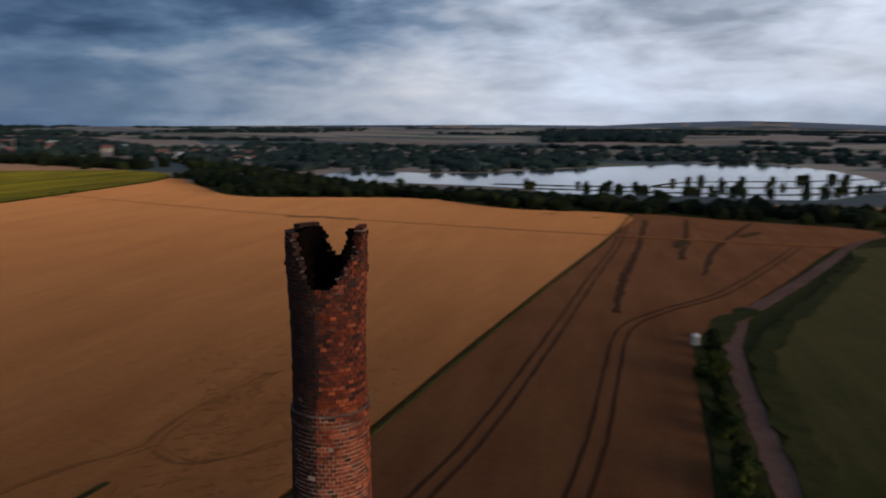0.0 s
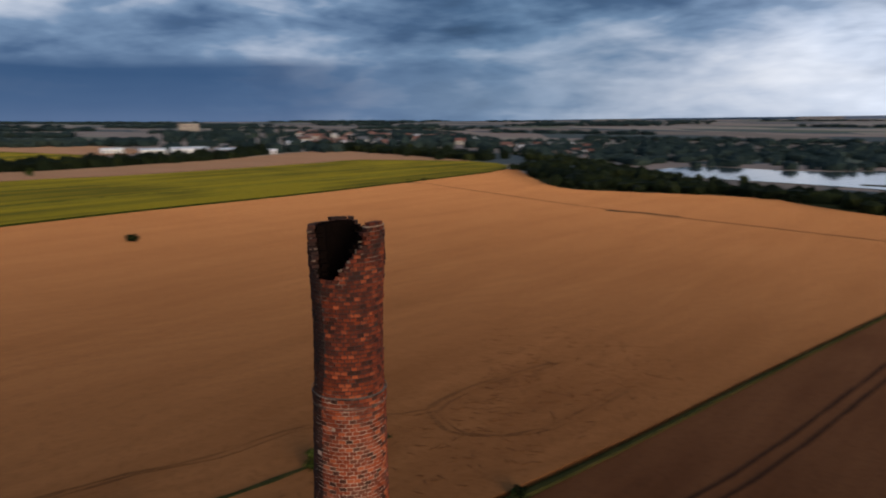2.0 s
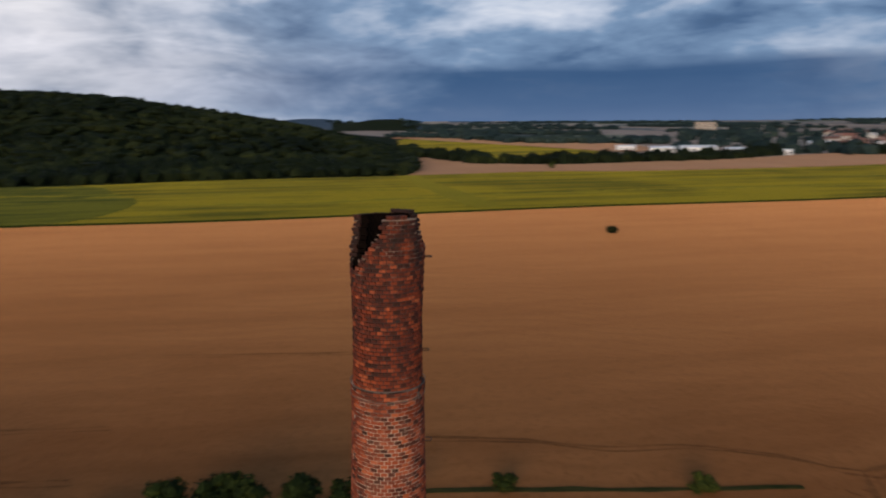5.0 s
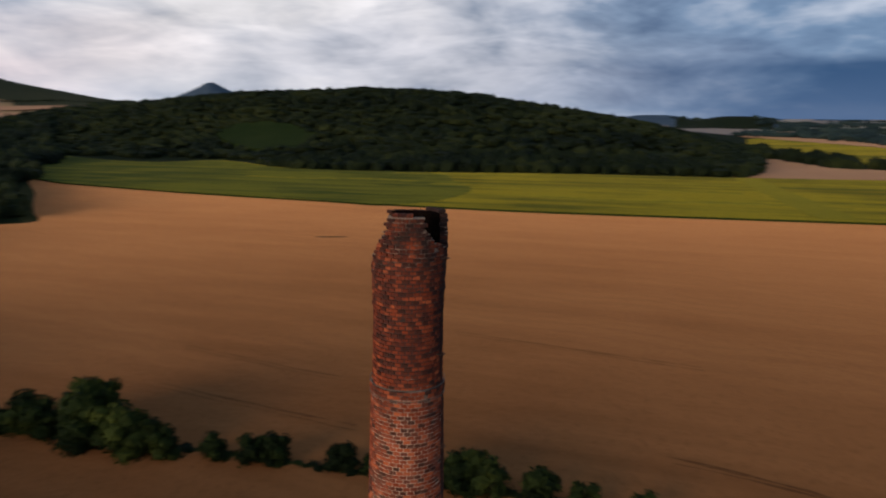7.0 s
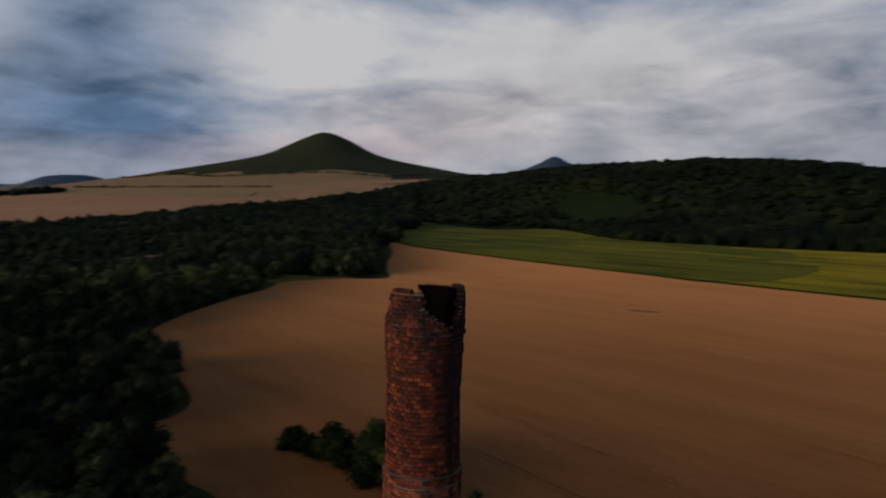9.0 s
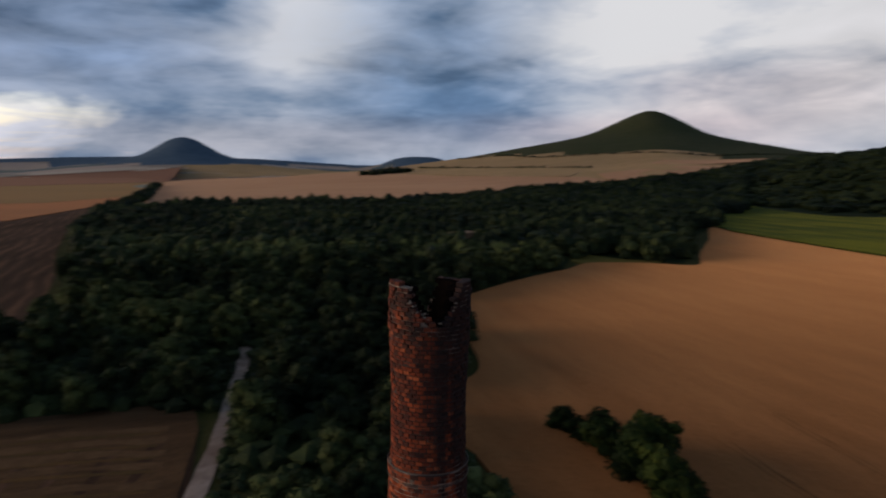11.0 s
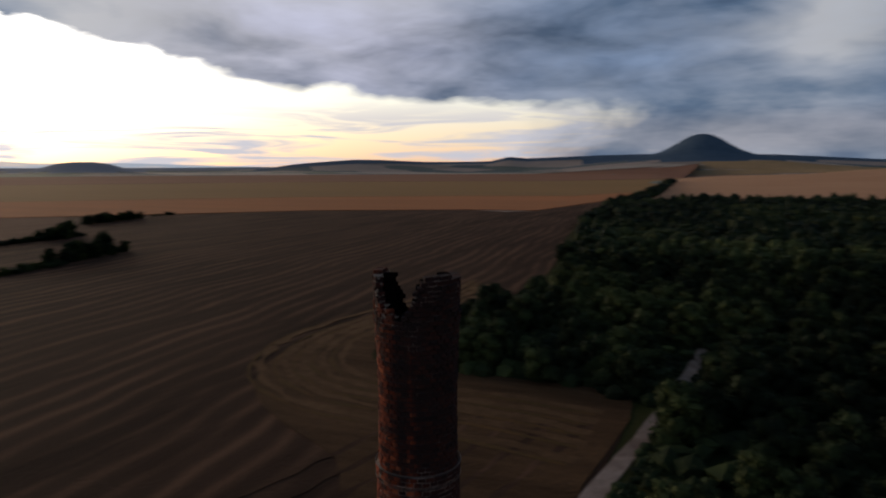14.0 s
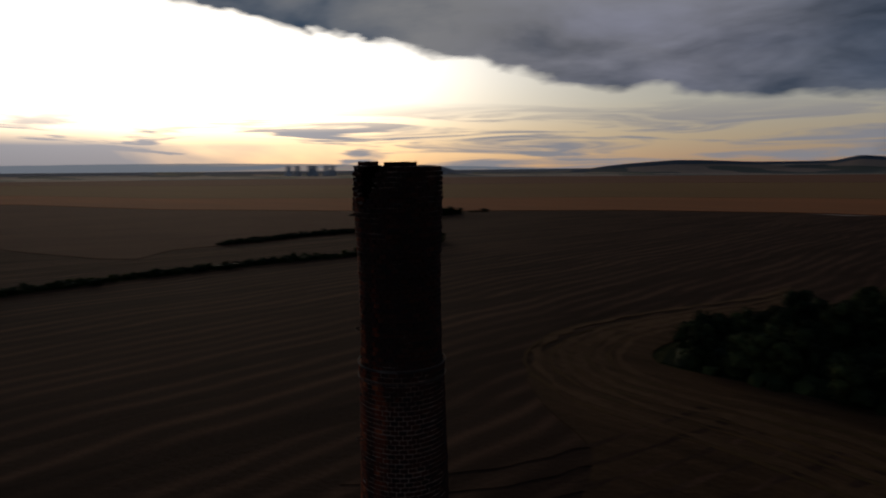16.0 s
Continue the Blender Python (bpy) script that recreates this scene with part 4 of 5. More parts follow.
# south: harvested field, headland, lane, far fields
PLOUGH = [(9, -40), (8, -62), (7.5, -91), (13, -93), (38, -92), (54, -94), (60, -108), (58, -130), (47, -152), (55, -240), (88, -440), (107, -800), (143, -534), (196, -531), (318, -478), (390, -410), (480, -330), (650, -220), (800, -80), (700, 180), (350, 105), (182, 55), (70, 27), (24, 10), (12, -15)]
field("field_harvested", PLOUGH, M_PLOUGH, 0.12, "dark brown harvested field with parallel rows", 2, 35)
HEADLAND = [(10, -45), (9.2, -62), (8.0, -94), (24, -97), (40, -97), (53, -97), (59, -108), (58, -130), (50, -152), (66, -160), (74, -125), (74, -98), (66, -78), (52, -66), (38, -58), (28, -44)]
field("field_headland", HEADLAND, M_HEADLAND, 0.2, "paler headland stubble curving round the wood", 3, 12)
for k, off in enumerate((1.5, 5.0, 8.2, 11.5, 16.0)):
    c = [(11, -88.5 + off * 1.25), (26, -90.2 + off * 1.2), (40, -89.2 + off * 1.12), (52 + off * 0.25, -90.5 + off * 1.0), (60 + off * 0.7, -98 + off * 0.75), (64 + off * 0.95, -112 + off * 0.3), (62 + off * 0.95, -134), (56 + off * 0.8, -154 - off), (58 + off * 0.7, -176 - off)]
    ribbon("swath", c, 1.3 + 0.4 * (k % 3), M_SWATH, 0.212 + 0.004 * k, "curved row of straw round the headland", 0.45)
    ribbon("swath", [(x + 1.0, y + 1.6) for x, y in c], 0.7, M_TRACK, 0.209 + 0.004 * k, "dark wheel mark round the headland", 0.5)
for k in range(6):
    x0 = 14 + k * 4.6
    ribbon("swath", [(x0 + 14, -26 - k), (x0 + 7, -44), (x0 + 1, -66), (x0 - 2 + k * 0.3, -82)], 1.1, M_PLOUGH, 0.207, "dark row of bare soil beside the lane", 0.48)
ribbon("road_lane", [(10, -30), (8.8, -48), (7.6, -61), (6.4, -69), (4.8, -78), (3.4, -89), (2.2, -99), (1.1, -108), (-0.3, -122), (-0.9, -130)], 2.3, M_GRAVEL, 0.185, "pale gravel lane running into the wood", 0.04)
EDGE_1 = [(107, -805), (143, -536), (196, -533), (318, -480), (390, -412), (480, -332), (650, -222), (900, -150), (1010, -10)]
EDGE_2 = [(114, -1000), (180, -830), (300, -800), (470, -710), (590, -620), (720, -500), (950, -330), (1300, -220), (1480, -20)]
EDGE_3 = [(125, -2000), (420, -1760), (700, -1650), (1000, -1500), (1250, -1300), (1500, -1050), (1900, -700), (2400, -420), (2700, -60)]
EDGE_4 = [(140, -3200), (800, -2950), (1500, -2600), (2200, -2100), (2600, -1500), (2900, -800), (3150, -100)]
DARK_SOIL = [(285, -70), (293, -102), (298, -141), (315, -182), (331, -234), (427, -334), (560, -400), (750, -440), (900, -430), (1000, -281), (900, -100), (500, -30)]
field("field_dark_soil", DARK_SOIL, M_SOIL, 0.24, "darker bare soil beyond the strips of bushes", 3, 40)
field("field_far_ripe", EDGE_1 + EDGE_2[::-1], M_ORANGE, 0.5, "orange-tan strip of ripe crop on the plain", 1, 60)
field("field_far_olive", EDGE_2 + EDGE_3[::-1], M_OLIVE, 0.6, "wide olive-brown stubble on the plain", 1, 100)
field("field_far_dark", EDGE_3 + EDGE_4[::-1], M_DARKFAR, 0.8, "dark red-brown ploughed land far off", 1, 140)
field("field_far_tan", [(140, -2600), (100, -1300), (80, -760), (-85, -700), (-230, -640), (-420, -680), (-560, -850), (-600, -1050), (-420, -1250), (-330, -1700), (-250, -2300), (-60, -2700)], M_PINK, 0.8, "pale tan stubble field rising behind the wood", 2, 80)
field("field_far_strip", [(-585, -1075), (-430, -1270), (-360, -1650), (-480, -1500), (-640, -1250)], M_TANFAR, 0.9, "narrow darker strip of stubble below the cone hill", 2, 60)
field("field_far_gold", [(135, -3300), (130, -2650), (-290, -2950), (-690, -2550), (-900, -3000), (-500, -3500)], M_TANFAR, 1.0, "thin ripe strip below the far hills", 2, 120)
field("field_cone_foot", [(-650, -1090), (-600, -900), (-640, -830), (-900, -780), (-1300, -880), (-1350, -1000), (-1000, -1010), (-800, -1050)], M_PINK, 0.8, "tan stubble field below the cone hill", 2, 60)
field("field_cone_side", [(-800, -1110), (-1000, -1060), (-1340, -1050), (-1380, -1130), (-1050, -1160), (-850, -1180)], M_PINK, 0.8, "tan stubble strip below the cone hill", 2, 60)
# lake in the valley
LAKE = [(-345, 770), (-320, 900), (-220, 890), (-153, 920), (-48, 1050), (133, 1245), (268, 1330), (345, 1116), (320, 860), (262, 742), (187, 655), (95, 662), (-27, 655), (-88, 706), (-216, 726), (-307, 722)]
field("water", LAKE, M_WATER, 0.5, "still grey-white lake reflecting the evening sky", 3, 0)
for a, w in (([(-110, 742), (0, 745), (120, 770), (235, 800), (320, 850)], 9), ([(-60, 700), (60, 695), (180, 705), (280, 770)], 7), ([(60, 770), (110, 840), (250, 900), (335, 960)], 6)):
    ribbon("bank_reed", a, w, M_GRASS, 0.9, "narrow reedy bank across the lake", 0.4)
field("field_shore", [(70, 330), (160, 330), (260, 300), (270, 340), (160, 372), (80, 362)], M_PINK, 0.4, "narrow tan strip beside the shore trees", 3, 25)


# ---- chimney ----
COURSE, N_OUT = 0.08293, 33


def shaft_radius(z):
    rows = [(0, 1.34), (29.74, 0.743), (29.75, 0.760), (29.94, 0.760), (29.95, 0.712), (31.53, 0.699), (31.54, 0.714), (31.86, 0.714), (31.87, 0.728), (32.19, 0.728), (32.20, 0.742), (32.52, 0.742), (32.53, 0.757), (34, 0.757)]
    return table(rows, z)


BREACH = [(-180, 33.36), (-124, 33.36), (-117, 33.09), (-110, 32.87), (-104, 32.66), (-98, 32.44), (-84, 32.39), (-63, 32.39), (-52, 32.54), (-40, 32.75), (-28, 32.93), (-16, 33.11), (-13, 33.20), (-12, 33.36), (-5, 33.36), (-4, 33.445), (30, 33.445), (31, 33.36), (44, 33.36), (47, 33.17), (58, 33.03), (70, 32.88), (82, 32.77), (99, 32.77), (108, 33.0), (116, 33.20), (120, 33.445), (168, 33.445), (168.1, 33.36), (180, 33.36)]


BED = COURSE * 402 - 0.003      # under the topmost courses
LEAN = (-0.0095, 0.0187)        # the shaft is out of plumb


def brick_shape(r0, r1, half, h, rnd, chip=0.0):
    """One brick, front face chamfered and a little uneven; x outwards from the shaft's axis."""
    e = 0.006
    back, front = half * r0 / r1, half
    j = lambda s: rnd.uniform(-s, s)
    v = [(r0, -back, 0), (r0, back, 0), (r0, back, h), (r0, -back, h)]
    v += [(r1 - e, -front + j(chip), j(chip)), (r1 - e, front + j(chip), j(chip)), (r1 - e, front + j(chip), h + j(chip)), (r1 - e, -front + j(chip), h + j(chip))]
    v += [(r1 + j(0.003), -front + e, e), (r1 + j(0.003), front - e, e), (r1 + j(0.003), front - e, h - e), (r1 + j(0.003), -front + e, h - e)]
    f = [(0, 3, 2, 1), (0, 1, 5, 4), (1, 2, 6, 5), (2, 3, 7, 6), (3, 0, 4, 7), (4, 5, 9, 8), (5, 6, 10, 9), (6, 7, 11, 10), (7, 4, 8, 11), (8, 9, 10, 11)]
    return v, f


def build_chimney():
    rnd = random.Random(5)
    root = thing("chimney", "tall round red-brick factory chimney with a broken sooty crown", "chimney")
    # lime mortar shell, set back behind the brick faces, with the flue inside
    nphi = 180
    zs = [0, 6, 12, 18, 24, 27, 28.5, 29.74, 29.76, 29.93, 29.96, 30.8, 31.52, 31.55, 31.85, 31.88, 32.18, 32.21]
    V, F, idx = [], [], []
    tops = [min(table(BREACH, (360 * k / nphi + d) % 360 - 180) for d in (-7, -4, 0, 4, 7)) - 0.10 for k in range(nphi)]
    for k in range(nphi):
        a = radians(-180 + 360 * k / nphi)
        zk = zs + [max(32.24, tops[k] - 0.25), tops[k]]
        col = [(float(shaft_radius(z)) - (0.020 if z > 29.94 else 0.013), z) for z in zk] + [(0.44, tops[k]), (0.44, 31.0), (0.44, 26.0)]
        V += [(r * math.cos(a), r * math.sin(a), z) for r, z in col]
    m = len(zs) + 5
    for k in range(nphi):
        for i in range(m - 1):
            a, b = k * m + i, ((k + 1) % nphi) * m + i
            F.append((a, b, b + 1, a + 1))
            idx.append(1 if i >= len(zs) + 1 else 0)
    F.append(tuple(k * m + m - 1 for k in range(nphi)))
    idx.append(1)
    mesh_object("mortar", V, F, [M_MORTAR, M_SOOT_HOLLOW], root, "recessed grey lime mortar and sooty flue", smooth_faces=False, index=idx)
    # bricks: crown ones singly, the rest of the shaft as one mesh
    shapes = []
    V, F = [], []
    crown = []
    for c in range(int(33.54 / COURSE)):
        z0 = c * COURSE
        near = z0 > 26
        r1 = float(shaft_radius(z0 + 0.03))
        n = N_OUT if near else max(N_OUT, int(round(2 * math.pi * r1 / 0.136)))
        step = 2 * math.pi / n
        shift = (c % 2) * 0.5 + rnd.uniform(-0.06, 0.06)
        for k in range(n):
            a = (k + shift) * step
            deg = (math.degrees(a) + 180) % 360 - 180
            if z0 + COURSE > table(BREACH, deg) + (rnd.uniform(-0.06, 0.045) if table(BREACH, deg) < 33.3 else rnd.uniform(-0.012, 0.012)) and z0 > 32.2:
                continue
            if z0 > 32.45:
                crown.append((a, z0, r1))
                continue
            half = step * r1 / 2 - (0.0085 if z0 > 29.9 else 0.006)
            if 30.25 < z0 < 32.3:
                # the long upright crack
                gap_at = (radians(-86.5 + 1.5 * math.sin(z0 * 3.1)) - a + math.pi) % (2 * math.pi) - math.pi
                if abs(gap_at) * r1 < half + 0.01:
                    lo, hi = -half, half
                    if gap_at < 0:
                        lo = min(gap_at * r1 + 0.016, half - 0.02)
                    else:
                        hi = max(gap_at * r1 - 0.016, -half + 0.02)
                    a += (lo + hi) / 2 / r1
                    half = (hi - lo) / 2
            dr = rnd.gauss(0, 0.005 if z0 > 29.9 else 0.003) - (0.010 if rnd.random() < 0.05 else 0)
            v, f = brick_shape(r1 - 0.05, r1 + dr, half, COURSE - (0.017 if z0 > 29.9 else 0.012), rnd, 0.004 if near else 0.0)
            if not near:
                v, f = v[:8], f[:5] + [(4, 5, 6, 7)]
            ca, sa, b = math.cos(a), math.sin(a), len(V)
            V += [(x * ca - y * sa, x * sa + y * ca, z0 + 0.0045 + z) for x, y, z in v]
            F += [tuple(b + i for i in q) for q in f]
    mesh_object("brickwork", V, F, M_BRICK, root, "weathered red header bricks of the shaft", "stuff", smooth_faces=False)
    for s in range(6):
        v, f = brick_shape(0.757 - 0.15, 0.757, 2 * math.pi / N_OUT * 0.757 / 2 - 0.007, COURSE - 0.013, rnd, 0.007)
        v = [(x - 0.757, y, z) for x, y, z in v]
        me = bpy.data.meshes.new("brick")
        me.from_pydata(v, [], f)
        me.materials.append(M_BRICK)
        shapes.append(me)
    for a, z0, r1 in crown:
        ob = new("brick", rnd.choice(shapes))
        ob.parent = root
        r = r1 + rnd.gauss(0, 0.011) - (0.012 if z0 > BED else 0)
        z0 += 0.012 if z0 > BED and -12 < (math.degrees(a) + 180) % 360 - 180 < 46 else 0
        ob.matrix_basis = pose(r * math.cos(a), r * math.sin(a), z0 + 0.005, rnd.gauss(0, 0.7), rnd.gauss(0, 0.7), math.degrees(a) + rnd.gauss(0, 1.0))
    # pale bed of lime under the topmost courses
    V, F = [], []
    ks = list(range(-12, 45, 2))
    for d in ks:
        a, w = radians(d), 0.012 * math.sin(d * 1.3)
        V += [((r + w) * math.cos(a), (r + w) * math.sin(a), z + 0.4 * w) for r, z in ((0.60, BED), (0.752, BED), (0.746, BED + 0.016), (0.60, BED + 0.016))]
    for k in range(len(ks) - 1):
        F += [(4 * k + i, 4 * k + (i + 1) % 4, 4 * k + 4 + (i + 1) % 4, 4 * k + 4 + i) for i in range(4)]
    F += [(0, 3, 2, 1), tuple(4 * len(ks) - 4 + i for i in range(4))]
    mesh_object("mortar_bed", V, F, M_LIME, root, "pale lime bed under the topmost bricks", smooth_faces=False)
    # the inner ring of the crown
    V, F = [], []
    n = 24
    for c in range(int(31.9 / COURSE), int(33.38 / COURSE)):
        z0 = c * COURSE
        for k in range(n):
            a = (k + 0.5 * (c % 2)) * 2 * math.pi / n
            deg = (math.degrees(a) + 180) % 360 - 180
            if z0 + COURSE > table(BREACH, deg) + rnd.uniform(-0.06, 0.05):
                continue
            v, f = brick_shape(0.428, 0.575, 2 * math.pi / n * 0.575 / 2 - 0.006, COURSE - 0.009, rnd, 0.005)
            ca, sa, b = math.cos(a), math.sin(a), len(V)
            V += [(x * ca - y * sa, x * sa + y * ca, z0 + 0.004 + z) for x, y, z in v]
            F += [tuple(b + i for i in q) for q in f]
    mesh_object("lining", V, F, M_SOOT_HOLLOW, root, "soot-black inner brick lining", "stuff", smooth_faces=False)
    # steel hoop and step irons
    for z, w in ((29.965, 0.022), (29.735, 0.016)):
        bm = bmesh.new()
        ring = []
        for k in range(96):
            a = 2 * math.pi * k / 96
            r = float(shaft_radius(29.85)) + 0.004
            ring.append([bm.verts.new(((r + d) * math.cos(a), (r + d) * math.sin(a), z + h)) for d, h in ((0, 0), (0.008, 0), (0.008, w), (0, w))])
        for k in range(96):
            for i in range(4):
                bm.faces.new((ring[k][i], ring[(k + 1) % 96][i], ring[(k + 1) % 96][(i + 1) % 4], ring[k][(i + 1) % 4]))
        part("hoop", bm, M_HOOP, root, "thin weathered steel hoop")
    for z in (26.75, 28.68, 30.62, 32.55):
        a = radians(78)
        r = float(shaft_radius(z))
        bm = bmesh.new()
        line = [(-0.05, -0.07), (0.10, -0.075), (0.135, -0.05), (0.135, 0.05), (0.10, 0.075), (-0.05, 0.07)]
        rings = []
        for k, (dx, dy) in enumerate(line):
            p0, p1 = Vector(line[max(k - 1, 0)]), Vector(line[min(k + 1, 5)])
            d = (p1 - p0).normalized()
            sd = Vector((-d.y, d.x, 0))
            rings.append([bm.verts.new(Vector((r + dx, dy, 0)) + 0.011 * (math.cos(q) * sd + math.sin(q) * Vector((0, 0, 1)))) for q in [math.pi / 3 * i for i in range(6)]])
        for k in range(5):
            for i in range(6):
                bm.faces.new((rings[k][i], rings[k][(i + 1) % 6], rings[k + 1][(i + 1) % 6], rings[k + 1][i]))
        bmesh.ops.rotate(bm, verts=bm.verts, cent=(0, 0, 0), matrix=Matrix.Rotation(a, 3, "Z"))
        bmesh.ops.translate(bm, verts=bm.verts, vec=(0, 0, z))
        part("step_iron", bm, M_IRON, root, "rusty iron climbing loop")

    # crumbs of lime left on the broken edge
    heap = Heap()
    rng = np.random.default_rng(4)
    for d in list(range(-124, -96, 3)) + list(range(-60, -14, 3)) + [40, 42, 44, 46, 48, 50, 55, 60, 66, 72, 78, 86, 96, 102, 108, 112, 116]:
        for _ in range(2 if 30 < d < 120 else 1):
            a, r = radians(d + rng.normal(0, 2.0)), 0.70 + rng.uniform(-0.06, 0.05)
            heap.lump((r * math.cos(a), r * math.sin(a), table(BREACH, d) - rng.uniform(0.02, 0.16)), np.array([0.03, 0.03, 0.018]) * rng.uniform(0.6, 1.5), rng)
    heap.make("lime_crumbs", M_LIME, root, "pale crumbs of lime on the broken brick edge", "stuff")
    axis = Vector((LEAN[0], LEAN[1], 1.0)).normalized()
    tilt = Vector((0, 0, 1)).rotation_difference(axis).to_matrix().to_4x4()
    root.matrix_basis = Matrix.Translation((0, 0, 30)) @ tilt @ Matrix.Translation((0, 0, -30))


build_chimney()


# ---- trees ----
def tapered(bm, a, b, r0, r1, sides=7):
    a, b = Vector(a), Vector(b)
    q = (b - a).to_track_quat("Z", "Y").to_matrix()
    lo = [bm.verts.new(a + q @ Vector((math.cos(t) * r0, math.sin(t) * r0, 0))) for t in [2 * math.pi * k / sides for k in range(sides)]]
    hi = [bm.verts.new(b + q @ Vector((math.cos(t) * r1, math.sin(t) * r1, 0))) for t in [2 * math.pi * k / sides for k in range(sides)]]
    for k in range(sides):
        bm.faces.new((lo[k], lo[(k + 1) % sides], hi[(k + 1) % sides], hi[k]))
    bm.faces.new(hi)


def tree_kind(name, seed, h, w, lobes, cards, size, label, category, low=0.12):
    """A broadleaf tree or shrub: trunk with limbs, and a crown of leaf sprays over uneven clumps."""
    rng, rnd = np.random.default_rng(seed), random.Random(seed)
    root = thing(name, label, category)
    bm = bmesh.new()
    tapered(bm, (0, 0, -0.4), (0.1 * w * 0.3, 0, h * 0.45), 0.035 * h, 0.022 * h)
    tapered(bm, (0.1 * w * 0.3, 0, h * 0.45), (0, 0.1, h * 0.85), 0.022 * h, 0.008 * h)
    heap = Heap()
    for k in range(lobes):
        a = k * 2.4 + rnd.uniform(-0.4, 0.4)
        lev = low + (0.86 - low) * ((k + 0.5) / lobes) ** 0.85
        spread = w * 0.5 * (1.0 - abs(lev - 0.42) * 1.15) * rnd.uniform(0.55, 0.95)
        c = np.array([math.cos(a) * spread * 0.75, math.sin(a) * spread * 0.75, h * lev])
        rad = np.array([1, 1, 0.82]) * w * rnd.uniform(0.19, 0.29) * (1.15 - 0.45 * lev)
        tapered(bm, (0, 0, h * lev * 0.55), tuple(c), 0.014 * h, 0.005 * h, 5)
        heap.lump(c, rad * 0.84, rng)
        heap.cards(c, rad, cards, size, rng)
    part("trunk", bm, M_BARK, root)
    heap.make("crown", M_HEDGE if category == "bush" else M_LEAF, root)
    return root


TREES = [tree_kind("tree", 11, 8.5, 8.4, 10, 100, 0.36, "dark green broadleaf tree at the edge of the wood", "tree"),
         tree_kind("tree", 12, 7.4, 8.8, 10, 100, 0.36, "dark green broadleaf tree at the edge of the wood", "tree"),
         tree_kind("tree", 13, 10.0, 8.2, 11, 100, 0.38, "tall dark green broadleaf tree in the wood", "tree"),
         tree_kind("tree", 14, 6.2, 7.0, 9, 100, 0.32, "small leafy tree among the undergrowth", "tree", 0.08)]
SHRUBS = [tree_kind("bush", 21, 3.0, 3.8, 7, 80, 0.20, "rounded dark green bush on the field boundary", "bush", 0.16),
          tree_kind("bush", 22, 2.4, 3.0, 6, 80, 0.18, "rounded dark green bush on the field boundary", "bush", 0.16),
          tree_kind("bush", 23, 5.6, 5.6, 9, 90, 0.27, "large dark green hedge shrub in the wheat", "bush", 0.10)]
USED = {}


def stand(kinds, k, x, y, s=1.0, turn=0.0, group="", label="", lift=0.0):
    """Sets a tree of a kind at a place; the first one is the pattern itself."""
    src = kinds[k % len(kinds)]
    m = pose(x, y, gz(x, y) + lift, 0, 0, turn) @ Matrix.Scale(s, 4)
    if src.name in USED:
        ob = copy_thing(src, pose(x, y, gz(x, y) + lift, 0, 0, turn))
        ob.scale = (s, s, s)
    else:
        USED[src.name] = True
        ob = src
        ob.matrix_basis = m
    return tagged(ob, label, "", group)


# hedge in the wheat
for k, (x, y, kind, size) in enumerate([(-43.5, -55, 2, 1.30), (-41.5, -50, 2, 1.05), (-40.5, -59, 2, 0.95), (-41.5, -46, 2, 0.90), (-40.2, -65, 1, 1.45), (-39.8, -69, 0, 1.25), (-40.3, -54, 2, 0.8), (-43, -38.5, 0, 1.0), (-43.6, -34, 0, 1.15), (-43.8, -31.5, 1, 0.8),
                                        (-45.2, -25, 0, 1.1), (-45.3, -16.5, 2, 0.85), (-45.0, -13, 0, 1.25), (-44.6, -9.5, 2, 0.78), (-45.5, -5, 0, 1.3), (-45.6, -1, 1, 1.25), (-45.4, 4, 0, 1.0), (-45.6, 14, 1, 0.95), (-41.9, 32.4, 0, 0.78), (-23, 41, 1, 0.6), (-47.5, -57, 2, 0.95), (-41.4, -53.3, 2, 1.2), (-41.0, -47.8, 2, 1.0), (-41.3, -43.6, 2, 0.72), (-40.8, -61.5, 2, 1.0), (-44.2, -31.8, 2, 0.68), (-45.6, -21.5, 0, 0.9), (-46.2, -11.4, 2, 0.8)]):
    stand(SHRUBS, kind, x, y, size, k * 67, "bushes along the hedge in the wheat", "dark green shrub in the hedge across the wheat")
hedge_low = Heap()
for k in range(150):
    x, y = open_curve([(-40, -70), (-42, -58), (-43.8, -42), (-44.6, -28), (-45.5, -12), (-46.5, 6)], 0.5)[k % 148]
    w = random.Random(k).uniform(0.3, 0.75)
    hedge_low.lump((x + math.sin(k * 1.7) * 0.4, y, w * 0.4 + 0.2), (w, w, w * 0.8), np.random.default_rng(k))
    hedge_low.cards((x + math.sin(k * 1.7) * 0.4, y, w * 0.4 + 0.2), (w, w, w * 0.8), 24, 0.16, np.random.default_rng(k))
hedge_low.make("hedge_growth", M_HEDGE, None, "low weedy growth under the hedge", "stuff", "hedge")
ribbon("path_hedge", [(-40, -74), (-42, -58), (-43.8, -42), (-44.6, -28), (-45.5, -12), (-46.3, 4), (-45.9, 10), (-44.9, 17), (-43.6, 24), (-42.4, 31.5), (-41.8, 36), (-40.7, 42)], 0.7, M_GRASS, 0.60, "grassy strip under the hedge", 0.3)
stand(SHRUBS, 1, -186, 83, 1.35, 40, "", "lone bush in the open wheat", -0.4)
stand(SHRUBS, 0, -470, 155, 1.7, 10, "", "lone bush at the far field edge")
stand(SHRUBS, 1, -252, 283, 1.0, 10, "", "dark bush at the edge of the sunflowers")
stand(SHRUBS, 1, -255, 274, 0.8, 70, "", "dark bush at the edge of the sunflowers")

